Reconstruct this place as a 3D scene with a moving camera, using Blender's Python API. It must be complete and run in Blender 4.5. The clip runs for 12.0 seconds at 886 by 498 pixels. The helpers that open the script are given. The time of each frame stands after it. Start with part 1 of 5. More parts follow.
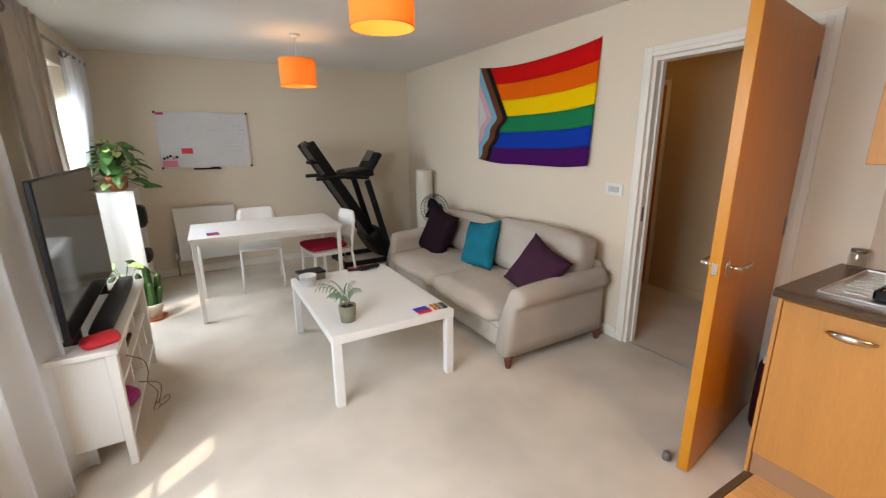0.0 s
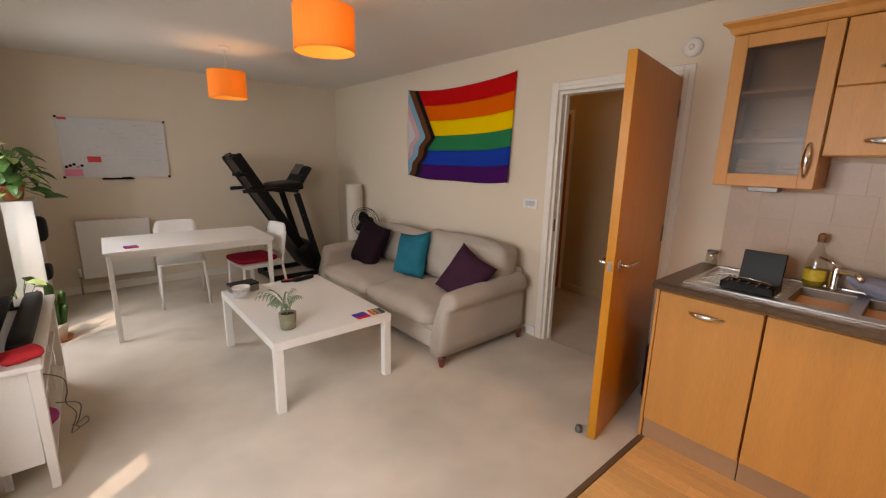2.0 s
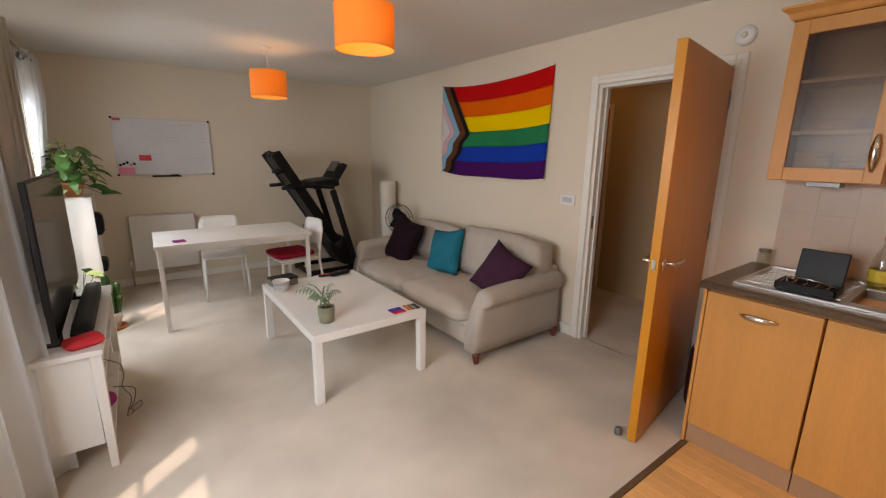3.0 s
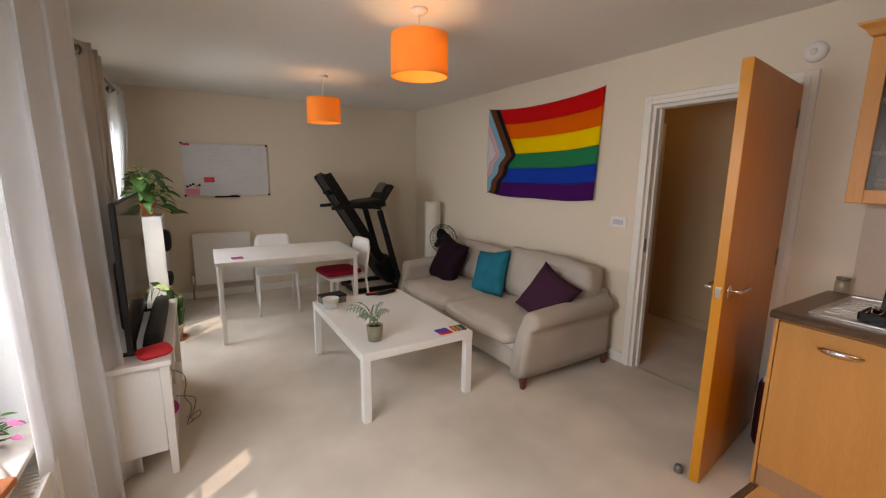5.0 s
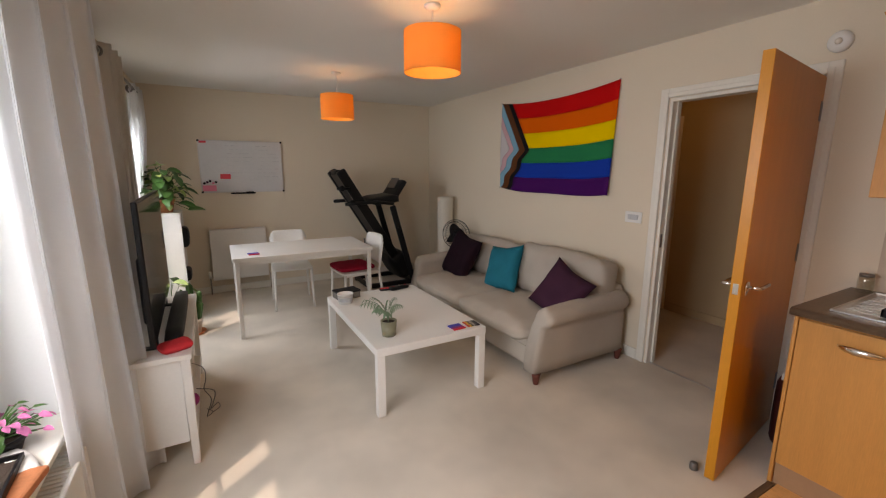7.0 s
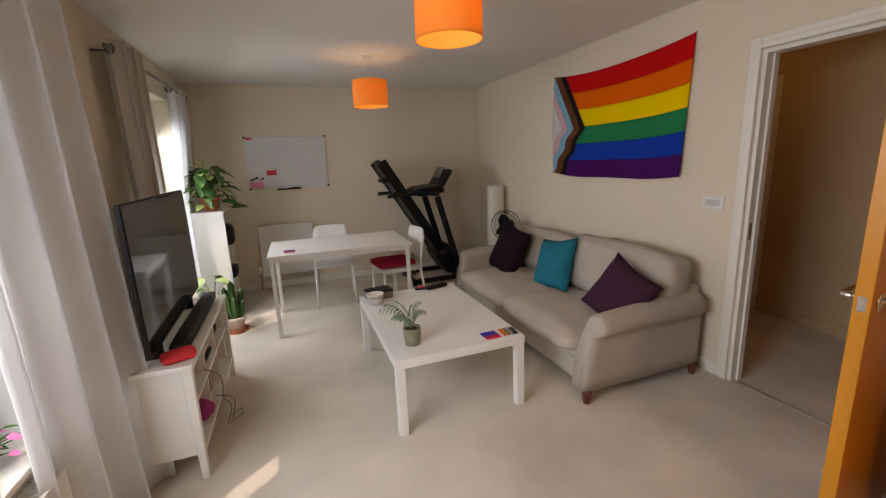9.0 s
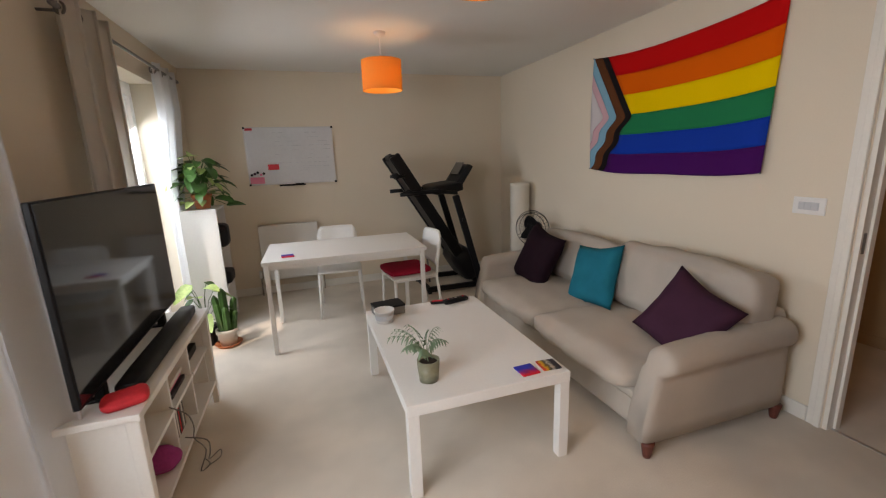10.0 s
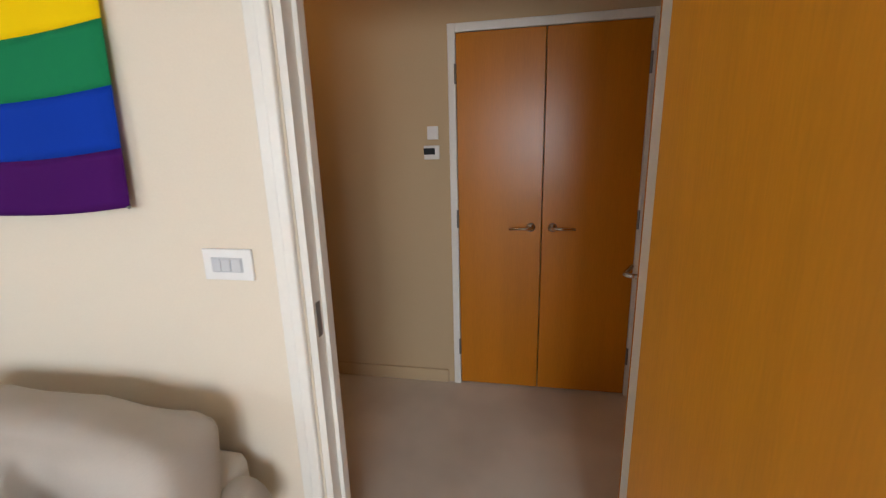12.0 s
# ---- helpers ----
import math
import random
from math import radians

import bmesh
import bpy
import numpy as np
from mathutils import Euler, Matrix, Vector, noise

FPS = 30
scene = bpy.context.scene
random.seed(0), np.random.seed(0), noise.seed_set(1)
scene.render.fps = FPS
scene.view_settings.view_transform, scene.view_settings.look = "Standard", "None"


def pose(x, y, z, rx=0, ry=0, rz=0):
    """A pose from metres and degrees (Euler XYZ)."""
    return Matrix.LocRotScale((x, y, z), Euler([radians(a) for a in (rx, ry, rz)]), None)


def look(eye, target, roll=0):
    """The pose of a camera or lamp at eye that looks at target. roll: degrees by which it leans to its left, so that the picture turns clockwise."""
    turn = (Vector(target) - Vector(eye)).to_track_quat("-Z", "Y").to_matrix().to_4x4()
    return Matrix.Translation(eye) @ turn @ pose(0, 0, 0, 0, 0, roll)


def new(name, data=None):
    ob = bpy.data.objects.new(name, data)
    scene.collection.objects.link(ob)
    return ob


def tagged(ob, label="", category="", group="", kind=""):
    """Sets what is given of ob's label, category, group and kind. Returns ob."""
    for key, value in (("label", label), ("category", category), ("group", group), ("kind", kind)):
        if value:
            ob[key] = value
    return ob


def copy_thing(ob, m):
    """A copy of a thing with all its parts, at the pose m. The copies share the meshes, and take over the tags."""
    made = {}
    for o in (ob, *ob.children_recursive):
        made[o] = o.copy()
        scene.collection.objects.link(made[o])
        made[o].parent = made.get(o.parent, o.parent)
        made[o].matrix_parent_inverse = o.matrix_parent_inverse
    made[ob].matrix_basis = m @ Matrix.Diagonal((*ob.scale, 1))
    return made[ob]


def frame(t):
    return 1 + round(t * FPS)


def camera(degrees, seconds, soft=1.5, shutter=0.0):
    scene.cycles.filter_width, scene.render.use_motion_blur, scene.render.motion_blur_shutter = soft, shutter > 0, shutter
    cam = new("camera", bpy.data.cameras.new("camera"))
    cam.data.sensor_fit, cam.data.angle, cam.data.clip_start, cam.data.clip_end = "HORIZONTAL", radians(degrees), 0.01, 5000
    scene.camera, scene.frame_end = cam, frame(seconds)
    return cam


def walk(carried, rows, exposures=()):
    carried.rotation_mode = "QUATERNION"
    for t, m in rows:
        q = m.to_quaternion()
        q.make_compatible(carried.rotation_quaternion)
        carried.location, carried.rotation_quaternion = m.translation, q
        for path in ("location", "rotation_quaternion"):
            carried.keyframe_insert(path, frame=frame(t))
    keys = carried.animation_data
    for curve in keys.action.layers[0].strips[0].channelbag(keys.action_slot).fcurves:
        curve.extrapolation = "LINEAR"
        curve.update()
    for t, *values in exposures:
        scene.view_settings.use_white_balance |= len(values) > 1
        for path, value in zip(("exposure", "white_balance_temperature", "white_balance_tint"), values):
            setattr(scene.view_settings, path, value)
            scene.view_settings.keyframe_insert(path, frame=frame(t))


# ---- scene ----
cam = camera(93.5, 12.0, soft=1.2, shutter=0.12)
EXPOSURES = [(t, stops - 0.46, kelvin, tint) for t, stops, kelvin, tint in (
    (0.0, 0.0, 7200, 19), (0.5, -0.20, 7700, 23), (1.0, -0.52, 8600, 29), (1.5, -0.53, 8800, 30), (2.5, -0.44, 7900, 25), (3.5, -0.52, 7900, 25),
    (5.5, -0.64, 7900, 25), (7.2, -0.69, 7900, 25), (9.5, -0.64, 7750, 24), (10.5, -0.41, 7500, 22), (11.0, -0.30, 8400, 28), (11.5, 0.0, 7700, 23), (12.0, 0.33, 7000, 18))]
PATH = [
    (0, (0.11, 0.193, 1.495), (1.072, 1.872, 0.989), -0.5),
    (0.5, (0.062, 0.1, 1.477), (0.816, 1.884, 0.978), -1.2),
    (1, (-0.037, 0.092, 1.493), (1.006, 1.74, 1.05), -0.5),
    (1.5, (-0.032, 0.049, 1.493), (1.232, 1.536, 1.054), 0.6),
    (2, (-0.076, 0.053, 1.496), (1.192, 1.538, 1.066), 1.2),
    (2.5, (-0.093, 0.066, 1.494), (1.134, 1.579, 1.039), 1.2),
    (3, (-0.107, 0.082, 1.489), (1.049, 1.652, 1.043), 0.8),
    (3.5, (-0.115, 0.106, 1.493), (0.99, 1.723, 1.085), 0.5),
    (5.3, (-0.161, 0.110, 1.503), (0.817, 1.818, 1.149), 0.3),
    (5.5, (-0.16, 0.099, 1.513), (0.795, 1.82, 1.157), 0.1),
    (6, (-0.167, 0.092, 1.514), (0.774, 1.821, 1.162), 0.1),
    (6.5, (-0.176, 0.097, 1.515), (0.76, 1.828, 1.158), 0.2),
    (7, (-0.167, 0.107, 1.51), (0.789, 1.821, 1.128), 0.2),
    (7.2, (-0.165, 0.109, 1.514), (0.799, 1.817, 1.12), 0.1),
    (9, (0.2, 0.317, 1.49), (0.857, 2.157, 1.062), -2.5),
    (9.5, (0.22, 0.528, 1.476), (0.781, 2.401, 1.053), -2.5),
    (10, (0.311, 0.808, 1.445), (0.912, 2.666, 1.013), -2.1),
    (10.5, (0.609, 1.08, 1.445), (1.433, 2.853, 1.024), -2.2),
    (11, (0.884, 1.307, 1.448), (2.234, 2.702, 0.965), -2.1),
    (11.5, (1.307, 1.403, 1.412), (3.082, 2.182, 0.92), -2.0),
    (12, (1.782, 1.459, 1.424), (3.689, 1.832, 0.949), -1.6),
]
walk(cam, [(t, look(eye, target, roll)) for t, eye, target, roll in PATH], EXPOSURES)

# ---- world, sun and large lights ----
ELEV, AZ = radians(58.5), radians(52)
world = bpy.data.worlds.new("daylight")
scene.world = world
world.use_nodes = True
wt = world.node_tree
sky = wt.nodes.new("ShaderNodeTexSky")
sky.sky_type = "NISHITA"
sky.sun_disc = False
sky.sun_elevation = ELEV
sky.sun_rotation = radians(232)
wt.links.new(sky.outputs[0], wt.nodes["Background"].inputs[0])
wt.nodes["Background"].inputs[1].default_value = 0.12

SUN_WAY = Vector((math.cos(ELEV) * math.sin(AZ), math.cos(ELEV) * math.cos(AZ), -math.sin(ELEV)))
sun = new("sun", bpy.data.lights.new("sun", "SUN"))
sun.data.energy, sun.data.angle, sun.data.color = 4.0, radians(0.6), (1.0, 0.94, 0.84)
sun.matrix_world = look((-6, -6, 9), Vector((-6, -6, 9)) + SUN_WAY)


def window_light(name, y, z, wide, high, watts):
    lamp = new(name, bpy.data.lights.new(name, "AREA"))
    lamp.data.shape, lamp.data.size, lamp.data.size_y = "RECTANGLE", wide, high
    lamp.data.energy, lamp.data.color = watts, (0.69, 0.86, 1.0)
    lamp.matrix_world = look((-1.17, y, z), (0.83, y + 0.4, z - 1.9))
    return lamp


window_light("near_window_light", 0.95, 1.50, 1.40, 1.05, 185)
window_light("far_window_light", 4.30, 1.38, 1.0, 1.15, 95)


def bulb_light(name, x, y, z, watts):
    lamp = new(name, bpy.data.lights.new(name, "POINT"))
    lamp.data.energy, lamp.data.color, lamp.data.shadow_soft_size = watts, (1.0, 0.74, 0.42), 0.05
    lamp.location = (x, y, z)


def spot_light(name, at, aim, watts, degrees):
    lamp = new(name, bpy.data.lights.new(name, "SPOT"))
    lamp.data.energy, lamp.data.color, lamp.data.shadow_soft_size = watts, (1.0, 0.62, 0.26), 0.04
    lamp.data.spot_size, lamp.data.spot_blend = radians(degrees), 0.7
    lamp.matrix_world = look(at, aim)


# ---- materials ----
def surface(name, base, rough=0.6, metal=0.0, var=0.06, scale=3.0, fine=90.0, bump=0.05, grain=None, spec=0.4):
    """Principled surface with broad and fine colour variation and fine relief."""
    m = bpy.data.materials.new(name)
    m.use_nodes = True
    nt = m.node_tree
    b = nt.nodes["Principled BSDF"]
    b.inputs["Roughness"].default_value, b.inputs["Metallic"].default_value = rough, metal
    b.inputs["Specular IOR Level"].default_value = spec
    co = nt.nodes.new("ShaderNodeTexCoord")
    src = co.outputs["Object"]
    if grain:
        mp = nt.nodes.new("ShaderNodeMapping")
        mp.inputs["Scale"].default_value = grain
        nt.links.new(src, mp.inputs[0])
        src = mp.outputs[0]
    n1, n2 = nt.nodes.new("ShaderNodeTexNoise"), nt.nodes.new("ShaderNodeTexNoise")
    n1.inputs["Scale"].default_value, n2.inputs["Scale"].default_value = scale, fine
    n1.inputs["Detail"].default_value, n2.inputs["Detail"].default_value = 4, 3
    for n in (n1, n2):
        nt.links.new(src, n.inputs["Vector"])
    mix = nt.nodes.new("ShaderNodeMath")
    mix.operation = "ADD"
    nt.links.new(n1.outputs[0], mix.inputs[0])
    nt.links.new(n2.outputs[0], mix.inputs[1])
    ramp = nt.nodes.new("ShaderNodeMapRange")
    ramp.inputs["From Min"].default_value, ramp.inputs["From Max"].default_value = 0.6, 1.4
    ramp.inputs["To Min"].default_value, ramp.inputs["To Max"].default_value = 1 - var, 1 + var
    nt.links.new(mix.outputs[0], ramp.inputs[0])
    info = nt.nodes.new("ShaderNodeObjectInfo")
    tone = nt.nodes.new("ShaderNodeMapRange")
    tone.inputs["To Min"].default_value, tone.inputs["To Max"].default_value = 1 - var * 0.5, 1 + var * 0.5
    nt.links.new(info.outputs["Random"], tone.inputs[0])
    mul = nt.nodes.new("ShaderNodeMath")
    mul.operation = "MULTIPLY"
    nt.links.new(ramp.outputs[0], mul.inputs[0])
    nt.links.new(tone.outputs[0], mul.inputs[1])
    vm = nt.nodes.new("ShaderNodeVectorMath")
    vm.operation = "SCALE"
    vm.inputs[0].default_value = base
    nt.links.new(mul.outputs[0], vm.inputs["Scale"])
    nt.links.new(vm.outputs[0], b.inputs["Base Color"])
    if bump:
        bp = nt.nodes.new("ShaderNodeBump")
        bp.inputs["Strength"].default_value, bp.inputs["Distance"].default_value = bump, 0.004
        nt.links.new(n2.outputs[0], bp.inputs["Height"])
        nt.links.new(bp.outputs[0], b.inputs["Normal"])
    return m


def principled(m):
    return m.node_tree.nodes["Principled BSDF"]


WALL = surface("wall_paint", (0.75, 0.66, 0.53), 0.75, var=0.025, scale=1.2, fine=160, bump=0.06)
# Same cream paint in the hall; its dim, warm light is in this colour.
HALL_WALL_DIM = surface("dimmed_hall_paint", (0.54, 0.40, 0.24), 0.75, var=0.03, scale=1.2, fine=160, bump=0.06)
CEIL = surface("ceiling_paint", (0.78, 0.76, 0.72), 0.85, var=0.02, scale=1.0, fine=200, bump=0.05)
WHITE = surface("white_gloss_paint", (0.80, 0.77, 0.70), 0.35, var=0.03, scale=4, fine=60, bump=0.02)
CARPET = surface("beige_carpet", (0.62, 0.555, 0.475), 0.95, var=0.26, scale=2.0, fine=420, bump=0.7, spec=0.1)
TABLE_WHITE = surface("white_foil_furniture", (0.80, 0.79, 0.76), 0.38, var=0.025, scale=5, fine=80, bump=0.01)
PLASTIC_WHITE = surface("white_plastic", (0.78, 0.77, 0.74), 0.4, var=0.03, fine=60, bump=0.01)
SOFA = surface("beige_sofa_weave", (0.50, 0.445, 0.385), 0.9, var=0.12, scale=4, fine=520, bump=0.45, spec=0.15)
DOOR_WOOD = surface("honey_veneer_door", (0.61, 0.245, 0.018), 0.34, var=0.09, scale=1.6, fine=26, bump=0.03, grain=(9, 9, 0.7))
HALL_DOOR = surface("reddish_veneer_door", (0.55, 0.185, 0.010), 0.30, var=0.09, scale=1.6, fine=26, bump=0.03, grain=(9, 9, 0.7))
CAB_WOOD = surface("beech_cabinet_front", (0.64, 0.30, 0.082), 0.4, var=0.10, scale=1.5, fine=30, bump=0.02, grain=(10, 10, 0.8))
PLINTH = surface("brown_plinth", (0.42, 0.25, 0.14), 0.5, var=0.06, fine=40)
PLANK = surface("oak_laminate", (0.80, 0.45, 0.18), 0.32, var=0.2, scale=1.3, fine=22, bump=0.03, grain=(14, 1.2, 10))
WORKTOP = surface("dark_speckled_worktop", (0.125, 0.087, 0.058), 0.35, var=0.30, scale=30, fine=380, bump=0.04)
TILE = surface("cream_wall_tile", (0.56, 0.44, 0.34), 0.35, var=0.05, scale=5, fine=60, bump=0.01)
GROUT = surface("tile_grout", (0.62, 0.48, 0.36), 0.9, var=0.05)
STEEL = surface("brushed_steel", (0.62, 0.60, 0.57), 0.28, 1.0, var=0.08, fine=90, bump=0.02, grain=(2, 30, 30))
CHROME = surface("satin_chrome", (0.75, 0.74, 0.72), 0.2, 1.0, var=0.03, bump=0.0)
BLACK = surface("black_plastic", (0.005, 0.005, 0.006), 0.42, var=0.15, fine=120, bump=0.03, spec=0.25)
DARK = surface("dark_grey_plastic", (0.009, 0.009, 0.011), 0.48, var=0.12, fine=90, bump=0.03, spec=0.25)
GREY = surface("mid_grey_metal", (0.22, 0.21, 0.20), 0.4, 0.6, var=0.08)
TERRACOTTA = surface("terracotta", (0.50, 0.17, 0.07), 0.85, var=0.15, scale=12, fine=90, bump=0.15)
LEAF = surface("green_leaf", (0.042, 0.115, 0.025), 0.4, var=0.35, scale=14, fine=70, bump=0.05)
LEAF_PALE = surface("variegated_leaf", (0.30, 0.40, 0.13), 0.45, var=0.45, scale=25, fine=60, bump=0.05)
FERN = surface("grey_green_fern", (0.17, 0.27, 0.17), 0.6, var=0.25, scale=20)
SOIL = surface("potting_soil", (0.035, 0.022, 0.015), 0.95, var=0.4, scale=60, fine=200, bump=0.8)
POT_SAGE = surface("sage_glazed_pot", (0.24, 0.23, 0.15), 0.35, var=0.12, scale=18, bump=0.02)
POT_WHITE = surface("white_ceramic", (0.72, 0.66, 0.58), 0.4, var=0.06, scale=14)
PLUM = surface("plum_velvet", (0.058, 0.019, 0.040), 0.85, var=0.18, scale=10, fine=400, bump=0.3, spec=0.15)
PLUM_DARK = surface("dark_plum_velvet", (0.014, 0.004, 0.009), 0.85, var=0.18, scale=10, fine=400, bump=0.3, spec=0.15)
TEAL = surface("teal_velvet", (0.0, 0.15, 0.21), 0.8, var=0.15, scale=10, fine=400, bump=0.3, spec=0.15)
RED_CLOTH = surface("dark_red_cloth", (0.30, 0.012, 0.03), 0.9, var=0.12, scale=9, fine=400, bump=0.3, spec=0.1)
RED_DARK = surface("wine_red_nylon", (0.055, 0.008, 0.008), 0.6, var=0.15, scale=10, fine=300, bump=0.2)
RED = surface("red_fabric", (0.62, 0.03, 0.04), 0.7, var=0.12, scale=20)
PINK = surface("pink_paper", (0.80, 0.25, 0.36), 0.7, var=0.05)
REDPAPER = surface("red_paper", (0.72, 0.06, 0.08), 0.7, var=0.05)
INK = surface("grey_ink", (0.54, 0.55, 0.57), 0.6, var=0.2, scale=60)
BOARD = surface("whiteboard_enamel", (0.66, 0.67, 0.68), 0.25, var=0.04, scale=4, fine=30, bump=0.0)
ALU = surface("aluminium_edge", (0.6, 0.6, 0.6), 0.35, 0.9, var=0.05)
UPVC = surface("white_window_frame", (0.82, 0.82, 0.80), 0.3, var=0.02)
PAPER = surface("paper_lamp_shade", (0.70, 0.65, 0.56), 0.8, var=0.05, scale=8)
WOODLEG = surface("reddish_wood_foot", (0.13, 0.035, 0.025), 0.4, var=0.15, grain=(8, 8, 1))
PETAL = surface("pink_petals", (0.72, 0.20, 0.42), 0.6, var=0.2, scale=40)
GRASS = surface("outdoor_paving", (0.46, 0.44, 0.40), 0.95, var=0.3, scale=0.6, fine=20, bump=0.3)


def glass(name, tint, rough=0.0, alpha=0.12):
    """Thin pane: mostly clear, with a mirror's sheen."""
    m = bpy.data.materials.new(name)
    m.use_nodes = True
    nt = m.node_tree
    nt.nodes.remove(nt.nodes["Principled BSDF"])
    clear, gloss, mix = (nt.nodes.new(k) for k in ("ShaderNodeBsdfTransparent", "ShaderNodeBsdfGlossy", "ShaderNodeMixShader"))
    clear.inputs[0].default_value = (*tint, 1)
    gloss.inputs["Roughness"].default_value = rough
    mix.inputs[0].default_value = alpha
    nt.links.new(clear.outputs[0], mix.inputs[1])
    nt.links.new(gloss.outputs[0], mix.inputs[2])
    nt.links.new(mix.outputs[0], nt.nodes["Material Output"].inputs[0])
    return m


GLASS = glass("window_glass", (0.97, 0.99, 0.98), 0.0, 0.06)
FROST = glass("smoked_cabinet_glass", (0.68, 0.58, 0.48), 0.28, 0.03)
CLEAR = glass("clear_plastic", (0.92, 0.92, 0.90), 0.05, 0.10)
SCREEN = surface("television_screen", (0.012, 0.014, 0.018), 0.08, var=0.05, bump=0.0, spec=0.45)


def glow(name, colour, strength):
    m = bpy.data.materials.new(name)
    m.use_nodes = True
    b = principled(m)
    b.inputs["Base Color"].default_value = (*colour, 1)
    b.inputs["Emission Color"].default_value = (*colour, 1)
    b.inputs["Emission Strength"].default_value = strength
    return m


BULB = glow("lit_bulb", (1.0, 0.72, 0.35), 14.0)


def translucent_cloth(name, colour, share, var=0.08):
    m = surface(name, colour, 0.85, var=var, scale=5, fine=400, bump=0.2, spec=0.1)
    nt = m.node_tree
    t, mix = nt.nodes.new("ShaderNodeBsdfTranslucent"), nt.nodes.new("ShaderNodeMixShader")
    t.inputs[0].default_value = (*colour, 1)
    mix.inputs[0].default_value = share
    nt.links.new(principled(m).outputs[0], mix.inputs[1])
    nt.links.new(t.outputs[0], mix.inputs[2])
    nt.links.new(mix.outputs[0], nt.nodes["Material Output"].inputs[0])
    return m


SHADE = translucent_cloth("orange_shade_cloth", (0.92, 0.49, 0.13), 0.5)
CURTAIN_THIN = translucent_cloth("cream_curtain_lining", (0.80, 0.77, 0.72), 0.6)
# Paler copy of the lining: bluish window daylight is put into its colour.
CURTAIN_DAYLIT = translucent_cloth("daylit_curtain_lining", (0.90, 0.91, 0.92), 0.6)


# ---- mesh helpers ----
def link(name, bm, material, parent=None, label="", smooth=False):
    me = bpy.data.meshes.new(name)
    bm.to_mesh(me)
    bm.free()
    me.materials.append(material)
    if smooth:
        me.polygons.foreach_set("use_smooth", [True] * len(me.polygons))
    ob = new(name, me)
    ob.parent = parent
    if label:
        ob["label"] = label
    return ob


def part(name, bm, material, parent, label="", smooth=False):
    return link(name, bm, material, parent, label, smooth)


def thing(name, label, category, at=(0, 0, 0), turn=0.0, group="", kind=""):
    ob = new(name)
    ob.matrix_basis = pose(*at, 0, 0, turn)
    ob.empty_display_size = 0.1
    return tagged(ob, label, category, group, kind)


def structure(name, bm, material, label, category, smooth=False):
    return tagged(link(name, bm, material, None, "", smooth), label, category, "", "structure")


def boxes(*spans, bevel=0.0, seg=2):
    """One bmesh of boxes, each (x0, x1, y0, y1, z0, z1)."""
    bm = bmesh.new()
    for x0, x1, y0, y1, z0, z1 in spans:
        m = Matrix.Translation(((x0 + x1) / 2, (y0 + y1) / 2, (z0 + z1) / 2)) @ Matrix.Diagonal((x1 - x0, y1 - y0, z1 - z0, 1))
        bmesh.ops.create_cube(bm, size=1, matrix=m)
    if bevel:
        bmesh.ops.bevel(bm, geom=bm.edges[:], offset=bevel, segments=seg, profile=0.5, affect="EDGES", clamp_overlap=True)
    return bm


def tube(points, r, sides=10, taper=None):
    """A round tube along points; taper gives the last radius."""
    bm = bmesh.new()
    pts = [Vector(p) for p in points]
    rings = []
    for i, p in enumerate(pts):
        d = (pts[min(i + 1, len(pts) - 1)] - pts[max(i - 1, 0)]).normalized()
        u = d.orthogonal().normalized() if i == 0 else (u - d * u.dot(d)).normalized()
        v = d.cross(u)
        rr = r if taper is None else r + (taper - r) * i / (len(pts) - 1)
        rings.append([bm.verts.new(p + rr * (math.cos(a) * u + math.sin(a) * v)) for a in (2 * math.pi * k / sides for k in range(sides))])
    for a, b in zip(rings, rings[1:]):
        for k in range(sides):
            bm.faces.new((a[k], a[(k + 1) % sides], b[(k + 1) % sides], b[k]))
    bm.faces.new(rings[0][::-1])
    bm.faces.new(rings[-1])
    return bm


def lathe(profile, sides=28, at=(0, 0, 0)):
    """A turned shape from (radius, height) pairs."""
    bm = bmesh.new()
    rings = []
    for r, z in profile:
        if r < 1e-5:
            rings.append([bm.verts.new((at[0], at[1], at[2] + z))])
        else:
            rings.append([bm.verts.new((at[0] + r * math.cos(a), at[1] + r * math.sin(a), at[2] + z)) for a in (2 * math.pi * k / sides for k in range(sides))])
    for a, b in zip(rings, rings[1:]):
        for k in range(sides):
            q = (k + 1) % sides
            if len(a) == 1 and len(b) > 1:
                bm.faces.new((a[0], b[q], b[k]))
            elif len(b) == 1 and len(a) > 1:
                bm.faces.new((a[k], a[q], b[0]))
            elif len(a) > 1:
                bm.faces.new((a[k], a[q], b[q], b[k]))
    bmesh.ops.recalc_face_normals(bm, faces=bm.faces[:])
    return bm


